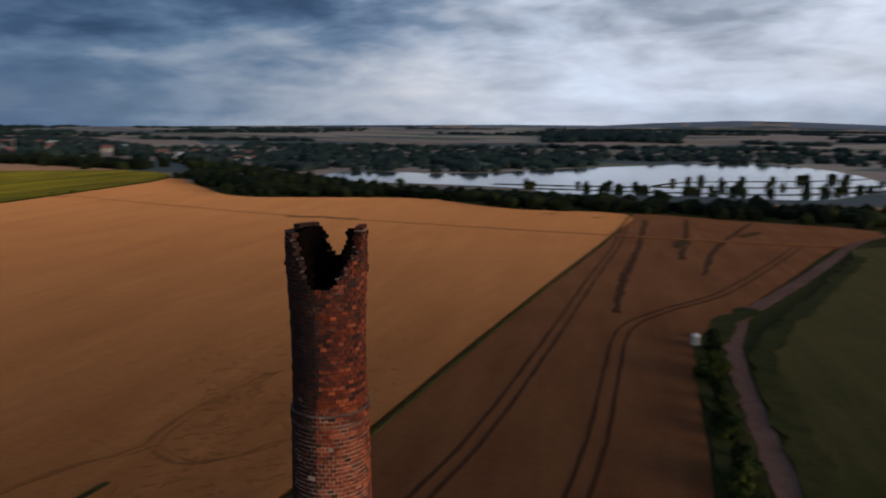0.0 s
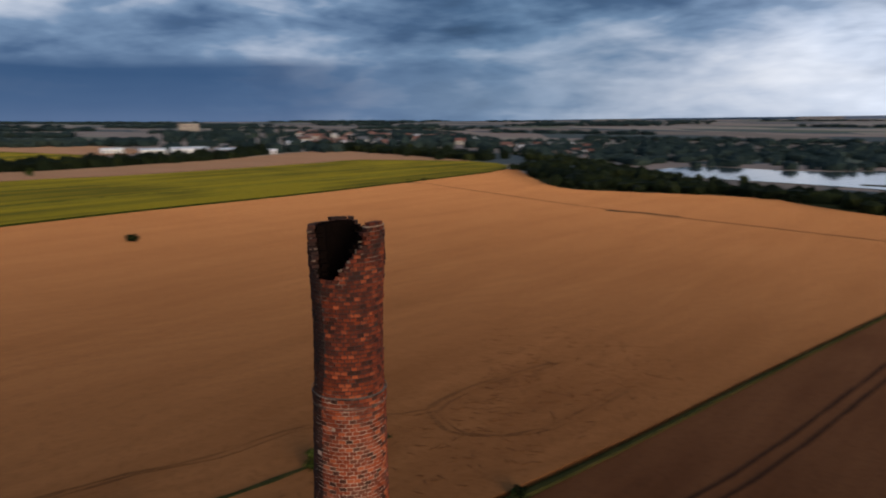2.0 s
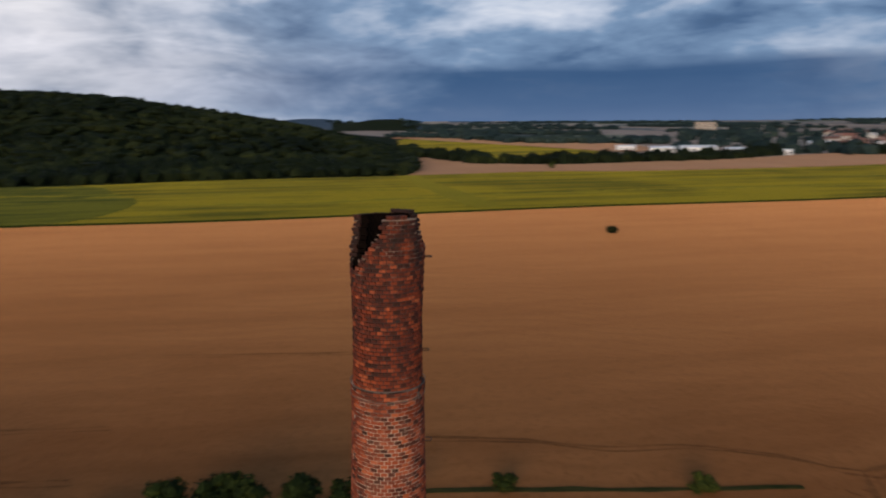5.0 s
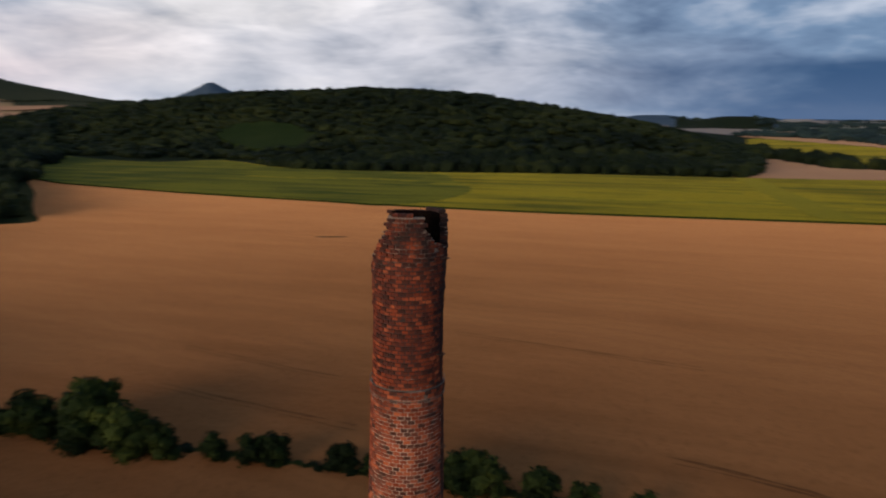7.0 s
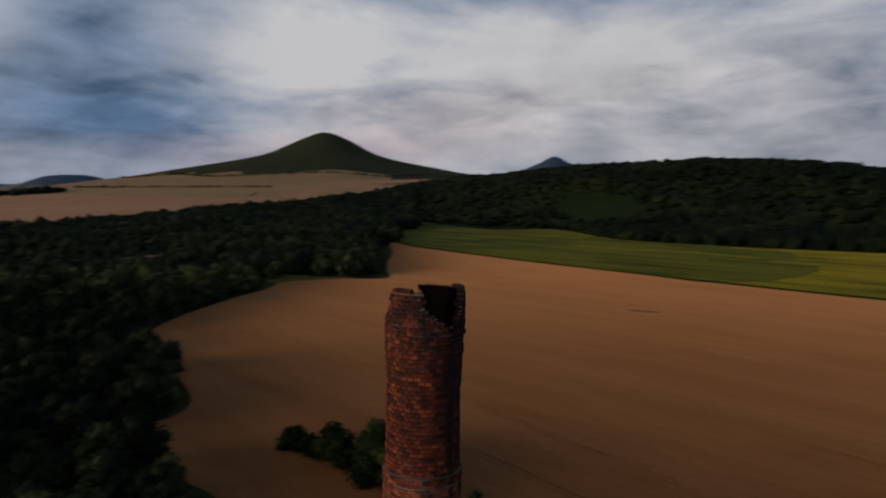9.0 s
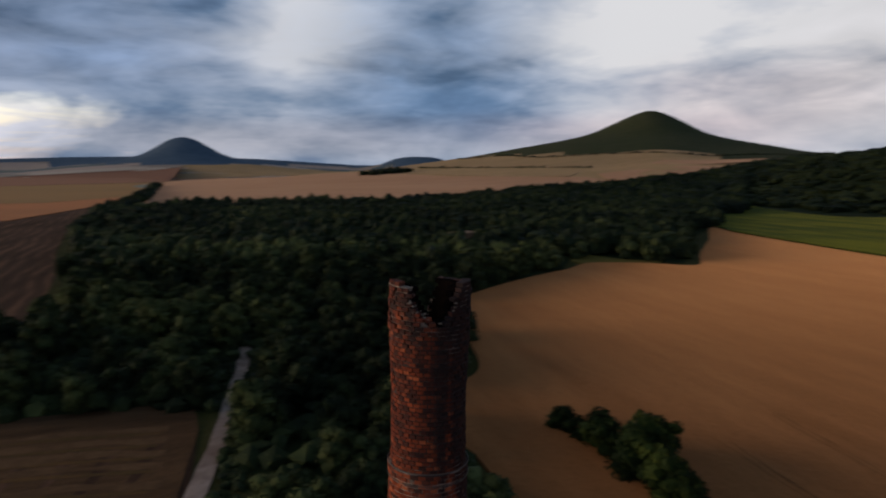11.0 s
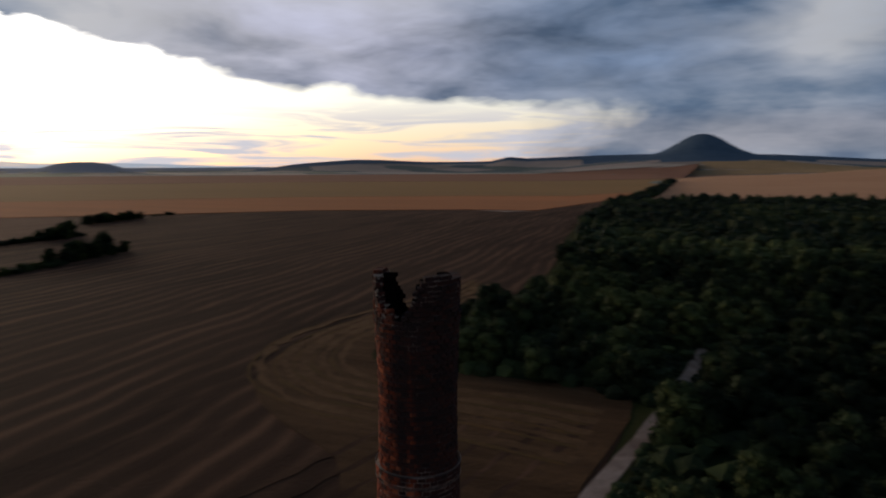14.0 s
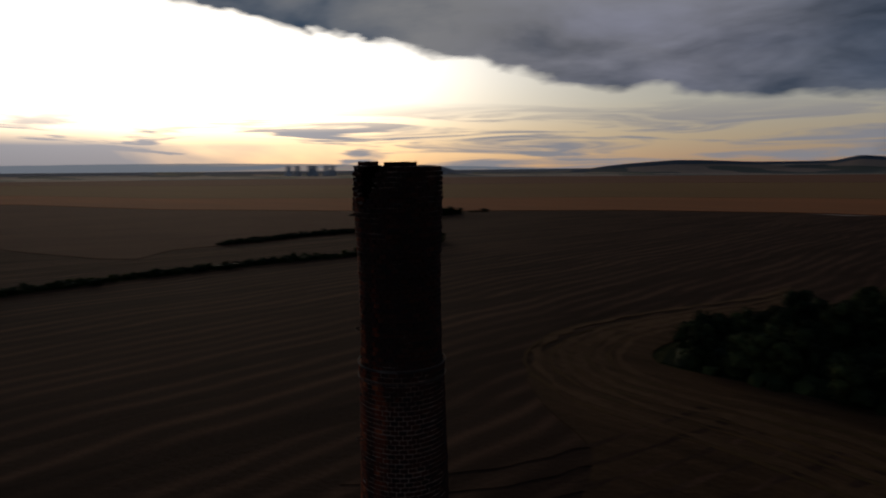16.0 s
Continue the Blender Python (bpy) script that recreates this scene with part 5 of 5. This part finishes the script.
# the wood south of the chimney
WOOD = [(4.5, -92), (24, -97), (38, -97), (53, -98), (57, -108), (55, -128), (44, -150), (46, -200), (60, -310), (82, -430), (72, -600), (-85, -650), (-230, -590), (-420, -620), (-495, -580), (-300, -352), (-232, -290), (-196, -248), (-178, -224), (-163, -205), (-152, -215), (-143, -236), (-126, -227), (-112.5, -206.5), (-95, -196), (-72, -179), (-56.5, -163.5), (-49.5, -151), (-46, -136), (-43.5, -119), (-40.5, -106), (-36.5, -98.5), (-32, -94.5), (-24, -92), (-25, -66), (-23, -45), (-20, -22), (-8, -14), (-3, -40), (2, -75)]
field("pasture", [(-126, -215), (-138, -213), (-151, -208), (-157, -212), (-147, -222), (-141, -238), (-128, -229)], M_PASTURE, 0.5, "dry yellow-green pasture between wood and wheat", 3)
field("mound", [(-95, -288), (-104, -286), (-111, -290), (-108, -296), (-98, -296)], M_PINK, 6.6, "pale bare earth mound in a clearing", 3)
field("wood_floor", [(p[0], p[1]) for p in WOOD], M_FLOOR, 0.14, "dark undergrowth floor of the wood", 1, 40)
MEADOW = [(-599, -445), (-634, -440), (-628, -385), (-582, -320), (-545, -312), (-538, -359)]
field("meadow", MEADOW, M_MEADOW, 3.2, "green meadow among the trees on the hillside", 3, 25)
GLADE = [(-92, -285), (-110, -285), (-112, -298), (-90, -298)]


def scatter(poly, spacing, rnd, keep=lambda x, y: True, tries=30000, most=5000):
    xs, ys = [p[0] for p in poly], [p[1] for p in poly]
    out, cells = [], {}
    for _ in range(tries):
        x, y = rnd.uniform(min(xs), max(xs)), rnd.uniform(min(ys), max(ys))
        s = spacing(x, y) if callable(spacing) else spacing
        key = (int(x // 14), int(y // 14))
        if not keep(x, y) or any((x - u) ** 2 + (y - v) ** 2 < s * s for i in (-1, 0, 1) for j in (-1, 0, 1) for u, v in cells.get((key[0] + i, key[1] + j), ())):
            continue
        cells.setdefault(key, []).append((x, y))
        out.append((x, y))
        if len(out) >= most:
            break
    ins = inside(poly, [p[0] for p in out], [p[1] for p in out])
    return [p for p, k in zip(out, ins) if k]


def off_lane(x, y, room=4.6):
    return abs(x - 1.5 - (y + 106.5) * 0.125) > room or y < -128


rnd = random.Random(3)
pts = scatter(WOOD, lambda x, y: 3.5 if y > -120 else (4.3 if y > -170 else (5.0 if y > -300 else 6.8)), rnd, off_lane, 90000)
pts.sort(key=lambda p: math.hypot(p[0], p[1]))
near, rest = pts[:290], pts[290:]
for k, (x, y) in enumerate(near):
    d = math.hypot(x, y)
    s = rnd.uniform(0.72, 1.12) * (0.70 if d < 75 else 0.92)
    stand(TREES, rnd.randrange(4), x, y, s, rnd.uniform(0, 360), "trees of the wood by the lane")
rng = np.random.default_rng(8)
mid, far = Heap(), Heap()
for x, y in rest:
    d = math.hypot(x, y)
    h, w = rnd.uniform(6.0, 9.5), rnd.uniform(5.5, 9.0)
    z = gz(x, y)
    if d < 270:
        for k in range(5):
            a = k * 2.5 + rnd.uniform(0, 1)
            c = (x + math.cos(a) * w * 0.24, y + math.sin(a) * w * 0.24, z + h * (0.25 + 0.14 * k))
            rad = np.array([1, 1, 0.85]) * w * rnd.uniform(0.24, 0.34)
            mid.lump(c, rad * 0.88, rng)
            mid.cards(c, rad, 30, 0.44, rng)
    else:
        for k in range(2):
            c = (x + rnd.uniform(-1, 1), y + rnd.uniform(-1, 1), z + h * (0.40 + 0.30 * k))
            rad = np.array([1, 1, 0.95]) * w * rnd.uniform(0.5, 0.62) * (1 - 0.2 * k)
            far.lump(c, rad, rng, ICO1, 0.2)
            far.cards(c, rad, 14, 0.9, rng)
mid.make("woodland", M_LEAF, None, "dense dark broadleaf wood", "stuff", "trees")
far.make("woodland", M_LEAFMID, None, "dense dark broadleaf wood farther off", "stuff", "trees")


under = Heap()
for x, y in scatter(WOOD, 1.5, rnd, lambda x, y: y > -175 and -70 < x < 70 and off_lane(x, y, 2.1), 60000):
    w = rnd.uniform(0.9, 2.0)
    under.lump((x, y, w * 0.4), np.array([1, 1, 0.8]) * w, rng)
    under.cards((x, y, w * 0.4), np.array([1, 1, 0.8]) * w, 16, 0.28, rng)
under.make("undergrowth", M_LEAF, None, "dark shrubby undergrowth of the wood", "stuff", "undergrowth")


weeds = Heap()
for k in range(420):
    y = rnd.uniform(-134, -40)
    side = 1 if y < -94 and k % 2 else -1
    x = 1.5 + (y + 106.5) * 0.125 + side * rnd.uniform(1.35, 4.6)
    w = rnd.uniform(0.3, 0.85)
    weeds.lump((x, y, w * 0.35 + 0.1), (w, w, w * 0.8), rng)
    weeds.cards((x, y, w * 0.35 + 0.1), (w, w, w * 0.8), 22, 0.2, rng)
weeds.make("verge_weeds", M_LEAF, None, "rank green weeds along the gravel lane", "stuff", "weeds")


def lumps(name, pts, size, label, mat, tall=0.8, cards=0, rise=0.45):
    heap = Heap()
    for x, y in pts:
        s = rnd.uniform(*size)
        heap.lump((x, y, gz(x, y) + s * rise), np.array([1, 1, tall]) * s, rng, ICO1, 0.2)
        if cards:
            heap.cards((x, y, gz(x, y) + s * rise), np.array([1, 1, tall]) * s, cards, s * 0.16, rng)
    return heap.make(name, mat, None, label, "stuff", "trees")


def sector(n, a0, a1, r0, r1, keep=lambda a, r: True):
    out = []
    while len(out) < n:
        a = rnd.uniform(a0, a1)
        r = math.sqrt(rnd.uniform(r0 * r0, r1 * r1))
        if keep(a % 360, r):
            v = toward(a) * r
            out.append((v.x, v.y))
    return out


def along(line, n, jit):
    curve = open_curve(line, 4.0)
    return [tuple(curve[int(rnd.random() * len(curve))] + np.array([rnd.gauss(0, jit), rnd.gauss(0, jit)])) for _ in range(n)]


# forest over the hill
lumps("forest", [p for p in sector(5200, 83.2, 152, 445, 1150, lambda a, r: float(table([(84, 440), (108, 440), (118, 528), (126, 615), (132, 645), (140, 775), (160, 800)], a)) < r < float(table([(84, 440), (108, 440), (118, 528), (126, 615), (132, 645), (140, 775), (160, 800)], a)) + float(table([(84, 470), (132, 470), (145, 230), (152, 60)], a))) if not inside(SUNFLOWERS, [p[0]], [p[1]])[0] and not inside(GLADE, [p[0]], [p[1]])[0] and not inside(MEADOW, [p[0]], [p[1]])[0]], (3.0, 6.6), "dark forest covering the long hill", M_LEAFFAR, 0.6, 7)
lumps("forest", [p for p in sector(650, 84, 140, 440, 520) if not inside(SUNFLOWERS, [p[0]], [p[1]])[0]], (3.5, 6), "dark forest edge behind the sunflowers", M_LEAFFAR, 0.9, 12)
lumps("forest", sector(1900, 138, 166, 560, 1100, lambda a, r: r < float(table([(138, 1100), (150, 1040), (155, 940), (160, 780), (166, 650)], a))), (4.5, 8.5), "dark forest between the wood and the cone hill", M_LEAFFAR, 0.85, 8, 0.6)
lumps("wood_edge", along([(62, -590), (-20, -640), (-85, -652), (-230, -600), (-330, -610)], 130, 6), (3.5, 7.0), "uneven row of taller trees along the far edge of the wood", M_LEAFMID, 1.15, 10, 0.7)
# trees below the wheat towards the lake
lumps("shore_trees", [p for p in along([(-262, 420), (-200, 352), (-165, 322), (-130, 325), (-80, 340), (-50, 322), (-20, 303), (20, 300), (70, 292), (140, 275), (220, 250)], 520, 9) if not inside(WHEAT, [p[0]], [p[1]])[0] and not inside(BROWN, [p[0]], [p[1]])[0] and p[1] > 250], (2.6, 4.6), "dark trees along the foot of the wheat field", M_LEAFFAR, 0.9, 14)
lumps("shore_trees", [p for p in sector(330, 16, 42, 345, 740, lambda a, r: rnd.random() < 0.25 + 0.75 * smooth(16, 28, a)) if not inside(LAKE, [p[0]], [p[1]])[0] and not inside(WHEAT, [p[0]], [p[1]])[0] and not inside(SUNFLOWERS, [p[0]], [p[1]])[0] and p[1] > 330 + max(0, -p[0] - 150)], (3.5, 6.5), "scrubby trees between field and lake", M_LEAFFAR, 0.9, 10)
lumps("lake_trees", along([(-110, 742), (0, 745), (120, 770), (235, 800), (320, 850)], 15, 4) + along([(-60, 700), (60, 695), (180, 705), (280, 770)], 34, 7) + along([(60, 770), (110, 840), (250, 900), (335, 960)], 12, 4), (2.4, 5.0), "trees standing on the lake banks", M_LEAFFAR, 1.2, 14, 0.8)
lumps("valley_wood", [p for p in sector(1500, -26, 44, 950, 1750, lambda a, r: r > 930 + (420 if a > 330 else 0)) if not inside(LAKE, [p[0]], [p[1]])[0] and p[1] > 560 and (math.hypot(*p) < 1500 or rnd.random() < 0.5)], (7, 13), "dark woods on the valley floor beyond the lake", M_LEAFHAZE, 0.7, 6, 0.3)
lumps("valley_wood", sector(420, -6, 4.5, 2080, 2480), (12, 20), "wooded knoll beyond the lake", M_LEAFHAZE, 0.6, 0, 0.3)
belts = []
for _ in range(75):
    a0, r0, length = rnd.uniform(-28, 92), rnd.uniform(1750, 4300), rnd.uniform(120, 620)
    mid_, side_ = toward(a0) * r0, toward(a0 + 90 + rnd.uniform(-14, 14))
    n = int(length / 13)
    belts += [(mid_.x + side_.x * length * (k / n - 0.5) + rnd.gauss(0, 9), mid_.y + side_.y * length * (k / n - 0.5) + rnd.gauss(0, 9)) for k in range(n)]
lumps("valley_wood", belts, (9, 17), "long belts of trees across the far plain", M_LEAFHAZE, 0.5, 0, 0.3)
# tree rows by the brown field and round the town
lumps("tree_row", along([(-690, 85), (-560, 118), (-522, 170), (-528, 245), (-545, 337), (-600, 420), (-640, 440)], 260, 5), (4, 7.5), "row of dark trees behind the bare field", M_LEAFFAR, 0.9, 8)
lumps("tree_row", along([(-350, 470), (-448, 492), (-600, 530), (-700, 560)], 170, 10), (4, 7), "dark trees in front of the town", M_LEAFFAR, 0.9, 8)
lumps("tree_row", along([(-900, 470), (-1000, 300), (-1250, 260), (-1500, 120)], 160, 14) + along([(-1400, 560), (-1700, 400), (-2200, 250)], 160, 18), (7, 13), "dark woods strung across the far fields", M_LEAFHAZE, 0.6, 0)
lumps("tree_row", [p for p in sector(420, 30, 62, 720, 1700)], (5, 11), "trees among the houses of the town", M_LEAFHAZE, 0.8, 0)
# bushes in the harvested field, trees on the far side of the wood
STRIP_1 = [(207, 10), (214, -25), (219, -52), (222, -80), (224, -110), (221, -138), (225, -164), (234, -188), (238, -208)]
STRIP_2 = [(300, -130), (303, -145), (311, -182), (313, -221), (318, -250)]
for n, strip in enumerate((STRIP_1, STRIP_2)):
    curve = open_curve(strip, 1.0)
    for k in range(80):
        u = (k + rnd.random()) / 80
        x, y = curve[int(u ** 0.75 * (len(curve) - 1))] + np.array([rnd.gauss(0, 1.5 + 1.5 * u), rnd.gauss(0, 1.2)])
        s = (0.62 + 0.65 * u * u) * rnd.uniform(0.6, 1.35)
        stand(SHRUBS, 2 if u > 0.72 and k % 2 else k % 2, x, y, s, k * 41, "bushes on strips in the harvested field", "dark scrubby bush on a grassy strip in the harvested field")
    ribbon("path_strip", strip, 4.5, M_GRASS, 0.22, "dark grassy strip in the harvested field", 0.3)
    lumps("hedge_strip", along(strip, 330, 1.6), (0.7, 2.1), "low dark scrub along a strip in the harvested field", M_LEAFFAR, 0.7, 8)
for k, (x, y) in enumerate(along([(377, -305), (384, -335), (388, -358)], 26, 3.5) + along([(388, -358), (391, -395)], 8, 1.5)):
    stand(SHRUBS, 2 if k < 22 else k % 2, x, y, rnd.uniform(0.8, 1.25), k * 37, "bushes on strips in the harvested field", "dark dense bush in a clump on the harvested field")
lumps("copse", along([(-330, -1500), (-390, -1480)], 60, 9), (7, 11), "isolated copse on the stubble", M_LEAFFAR, 0.8, 8)
lumps("lane_trees", along([(80, -430), (84, -560), (88, -760), (96, -1000), (120, -1500)], 150, 4), (4.5, 7.5), "line of trees along the lane across the plain", M_LEAFFAR, 0.9, 8)
lumps("tree_row", [tuple(CONE_AT - toward(145.4 + b) * (585 + 25 * math.sin(b * 0.2)))[:2] for b in np.linspace(-58, 40, 110)] + [tuple(CONE_AT - toward(145.4 + b) * 800)[:2] for b in np.linspace(-42, -8, 44)], (2.2, 4.6), "thin line of trees round the foot of the cone hill", M_LEAFFAR, 0.7, 0)
lumps("tree_row", along([(-640, -830), (-800, -880), (-1000, -960), (-1250, -1100)], 120, 10) + along([(-560, -720), (-700, -780), (-900, -800)], 120, 12), (6, 10), "strips of trees below the cone hill", M_LEAFFAR, 0.7, 0)
# roadside bushes by the dirt road
for k, (x, y) in enumerate([(20.6, 46), (20.8, 52), (20.5, 58), (21.0, 63), (20.7, 68), (21.0, 73), (21.5, 79), (21.8, 84), (22.4, 90), (23.0, 96), (23.6, 101), (24.5, 107), (19.6, 55), (20.0, 70), (20.6, 87)]):
    stand(SHRUBS, k % 2, x, y, rnd.uniform(0.8, 1.2), k * 53, "bushes beside the dirt road", "low green bush on the verge of the dirt road")
ribbon("path_verge", [(20, 30), (20.5, 46), (20.8, 60), (21.2, 75), (22.2, 90), (24, 104), (27.5, 116), (35, 130)], 4.2, M_GRASS, 0.34, "green verge beside the dirt road", 0.2)
ribbon("path_verge", [(27.2, 40), (28, 60), (28.8, 78), (30, 93), (33, 106), (41, 124), (50, 142), (66, 175), (76, 198)], 3.4, M_GRASS, 0.40, "green verge beside the dirt road", 0.25)


def marker(x, y):
    root = thing("wayside_marker", "small whitewashed wayside marker at the field edge", "marker", "", pose(x, y, gz(x, y), 0, 0, 20))
    for name, w, z0, z1, top in (("plinth", 1.3, 0.0, 0.35, 1.0), ("body", 0.95, 0.35, 1.75, 0.9), ("cap", 1.25, 1.75, 2.25, 0.1)):
        bm = bmesh.new()
        bmesh.ops.create_cone(bm, cap_ends=True, segments=4, radius1=w * 0.71, radius2=w * 0.71 * top, depth=z1 - z0, matrix=Matrix.Translation((0, 0, (z0 + z1) / 2)) @ Matrix.Rotation(math.pi / 4, 4, "Z"))
        part(name, bm, M_PLASTER, root)


marker(21.3, 103.5)
for k, (x, y, kind, size) in enumerate([(316, -244, 3, 1.1), (318, -236, 1, 0.75), (381, -312, 1, 0.8), (384, -328, 3, 1.0), (386, -344, 3, 0.9), (234, -190, 3, 0.85), (236, -200, 1, 0.65), (229, -177, 3, 0.75)]):
    stand(TREES, kind, x, y, size, k * 77, "trees on strips in the harvested field", "dark tree on a grassy strip in the harvested field")


# ---- town, sheds, power station ----
def house_kind(w, d, h, roof_h):
    root = thing("house", "small pale house with a tiled gable roof", "house", "houses of the town")
    bm = bmesh.new()
    bmesh.ops.create_cube(bm, size=1.0, matrix=Matrix.Translation((0, 0, h / 2)) @ Matrix.Diagonal((w, d, h, 1)))
    part("wall", bm, M_PLASTER, root)
    bm = bmesh.new()
    e = 0.4
    v = [bm.verts.new(p) for p in ((-w / 2 - e, -d / 2 - e, h), (w / 2 + e, -d / 2 - e, h), (w / 2 + e, d / 2 + e, h), (-w / 2 - e, d / 2 + e, h), (-w / 2 - e, 0, h + roof_h), (w / 2 + e, 0, h + roof_h))]
    for q in ((0, 1, 5, 4), (2, 3, 4, 5), (1, 2, 5), (3, 0, 4), (3, 2, 1, 0)):
        bm.faces.new([v[i] for i in q])
    part("roof", bm, M_ROOF, root, "tiled gable roof")
    for x in (-w * 0.25, w * 0.25):
        for s in (-1, 1):
            bm = bmesh.new()
            bmesh.ops.create_cube(bm, size=1.0, matrix=Matrix.Translation((x, s * (d / 2 + 0.02), h * 0.55)) @ Matrix.Diagonal((1.3, 0.08, 1.4, 1)))
            part("window", bm, M_PANE, root)
    return root


HOUSES = [house_kind(11, 9, 5, 4), house_kind(14, 9, 6, 4.5), house_kind(9, 8, 4, 4)]
town = [p for p in sector(150, 28, 52, 820, 1600)]
for k, (x, y) in enumerate(town):
    if inside(SUNFLOWERS, [x], [y])[0]:
        continue
    m = pose(x, y, gz(x, y) + 0.2, 0, 0, 25 + rnd.choice((0, 90)) + rnd.gauss(0, 8))
    if k < 3:
        HOUSES[k].matrix_basis = m
    else:
        copy_thing(HOUSES[k % 3], m)


def shed(x, y, w, d, h, turn, label):
    root = thing("warehouse", label, "warehouse", "sheds beyond the bare field", pose(x, y, gz(x, y), 0, 0, turn))
    bm = bmesh.new()
    bmesh.ops.create_cube(bm, size=1.0, matrix=Matrix.Translation((0, 0, h / 2)) @ Matrix.Diagonal((w, d, h, 1)))
    part("wall", bm, M_SHED, root)
    bm = bmesh.new()
    v = [bm.verts.new(p) for p in ((-w / 2 - 0.5, -d / 2 - 0.5, h), (w / 2 + 0.5, -d / 2 - 0.5, h), (w / 2 + 0.5, d / 2 + 0.5, h), (-w / 2 - 0.5, d / 2 + 0.5, h), (-w / 2 - 0.5, 0, h + d * 0.12), (w / 2 + 0.5, 0, h + d * 0.12))]
    for q in ((0, 1, 5, 4), (2, 3, 4, 5), (1, 2, 5), (3, 0, 4), (3, 2, 1, 0)):
        bm.faces.new([v[i] for i in q])
    part("roof", bm, M_SHED, root, "pale sheet-metal roof")
    for k in range(4):
        bm = bmesh.new()
        bmesh.ops.create_cube(bm, size=1.0, matrix=Matrix.Translation((-w * 0.36 + k * w * 0.24, -d / 2 - 0.04, h * 0.4)) @ Matrix.Diagonal((w * 0.11, 0.12, h * 0.7, 1)))
        part("door", bm, M_PANE, root)


for az_, r_, w, d, h in ((57.4, 700, 26, 14, 6), (60.5, 735, 34, 16, 6), (63.2, 745, 24, 14, 5), (52.0, 900, 30, 14, 6), (66.0, 780, 20, 12, 5), (54.6, 720, 18, 10, 4)):
    v = toward(az_) * r_
    shed(v.x, v.y, w, d, h, az_ + 8, "long white sheet-metal warehouse beyond the fields")


def block(x, y, w, d, h, turn):
    root = thing("apartment_block", "pale grey slab block of flats far off in the town", "building", "", pose(x, y, gz(x, y), 0, 0, turn))
    bm = bmesh.new()
    bmesh.ops.create_cube(bm, size=1.0, matrix=Matrix.Translation((0, 0, h / 2)) @ Matrix.Diagonal((w, d, h, 1)))
    part("wall", bm, M_PANEL, root)
    bm = bmesh.new()
    bmesh.ops.create_cube(bm, size=1.0, matrix=Matrix.Translation((0, 0, h + 0.4)) @ Matrix.Diagonal((w + 0.6, d + 0.6, 0.8, 1)))
    part("roof", bm, M_PANEL, root)
    for i in range(7):
        for j in range(6):
            bm = bmesh.new()
            bmesh.ops.create_cube(bm, size=1.0, matrix=Matrix.Translation((-w / 2 + w * (i + 0.5) / 7, -d / 2 - 0.03, 2 + (h - 3) * (j + 0.4) / 6)) @ Matrix.Diagonal((w / 12, 0.1, (h - 3) / 11, 1)))
            part("window", bm, M_PANE, root)


v = toward(60.3) * 1700
block(v.x, v.y, 44, 14, 24, 66)


def cooling_tower(az, r, h, first=None):
    v = toward(az) * r
    m = pose(v.x, v.y, gz(v.x, v.y) - 3, 0, 0, 0)
    if first is not None:
        return copy_thing(first, m)
    root = thing("cooling_tower", "grey concrete cooling tower on the hazy horizon", "tower", "power station cooling towers", m)
    bm = bmesh.new()
    rings = []
    for z, rad in ((0, 0.36), (0.2, 0.31), (0.45, 0.255), (0.7, 0.225), (0.85, 0.225), (1.0, 0.24)):
        rings.append([bm.verts.new((math.cos(t) * rad * h, math.sin(t) * rad * h, z * h)) for t in [2 * math.pi * k / 28 for k in range(28)]])
    for a, b in zip(rings, rings[1:]):
        for k in range(28):
            bm.faces.new((a[k], a[(k + 1) % 28], b[(k + 1) % 28], b[k]))
    part("shell", bm, M_CONCRETE, root)
    # black disc painted as the shaded inside of the open top
    bm = bmesh.new()
    bmesh.ops.create_circle(bm, segments=28, radius=0.225 * h, cap_ends=True, matrix=Matrix.Translation((0, 0, 0.97 * h)))
    part("mouth", bm, M_SOOT_HOLLOW, root)
    return root


first = cooling_tower(241.0, 4200, 62)
for a in (240.3, 239.3, 238.9, 238.0, 237.5):
    cooling_tower(a, 4200 + (a * 37 % 3) * 40, 62, first)
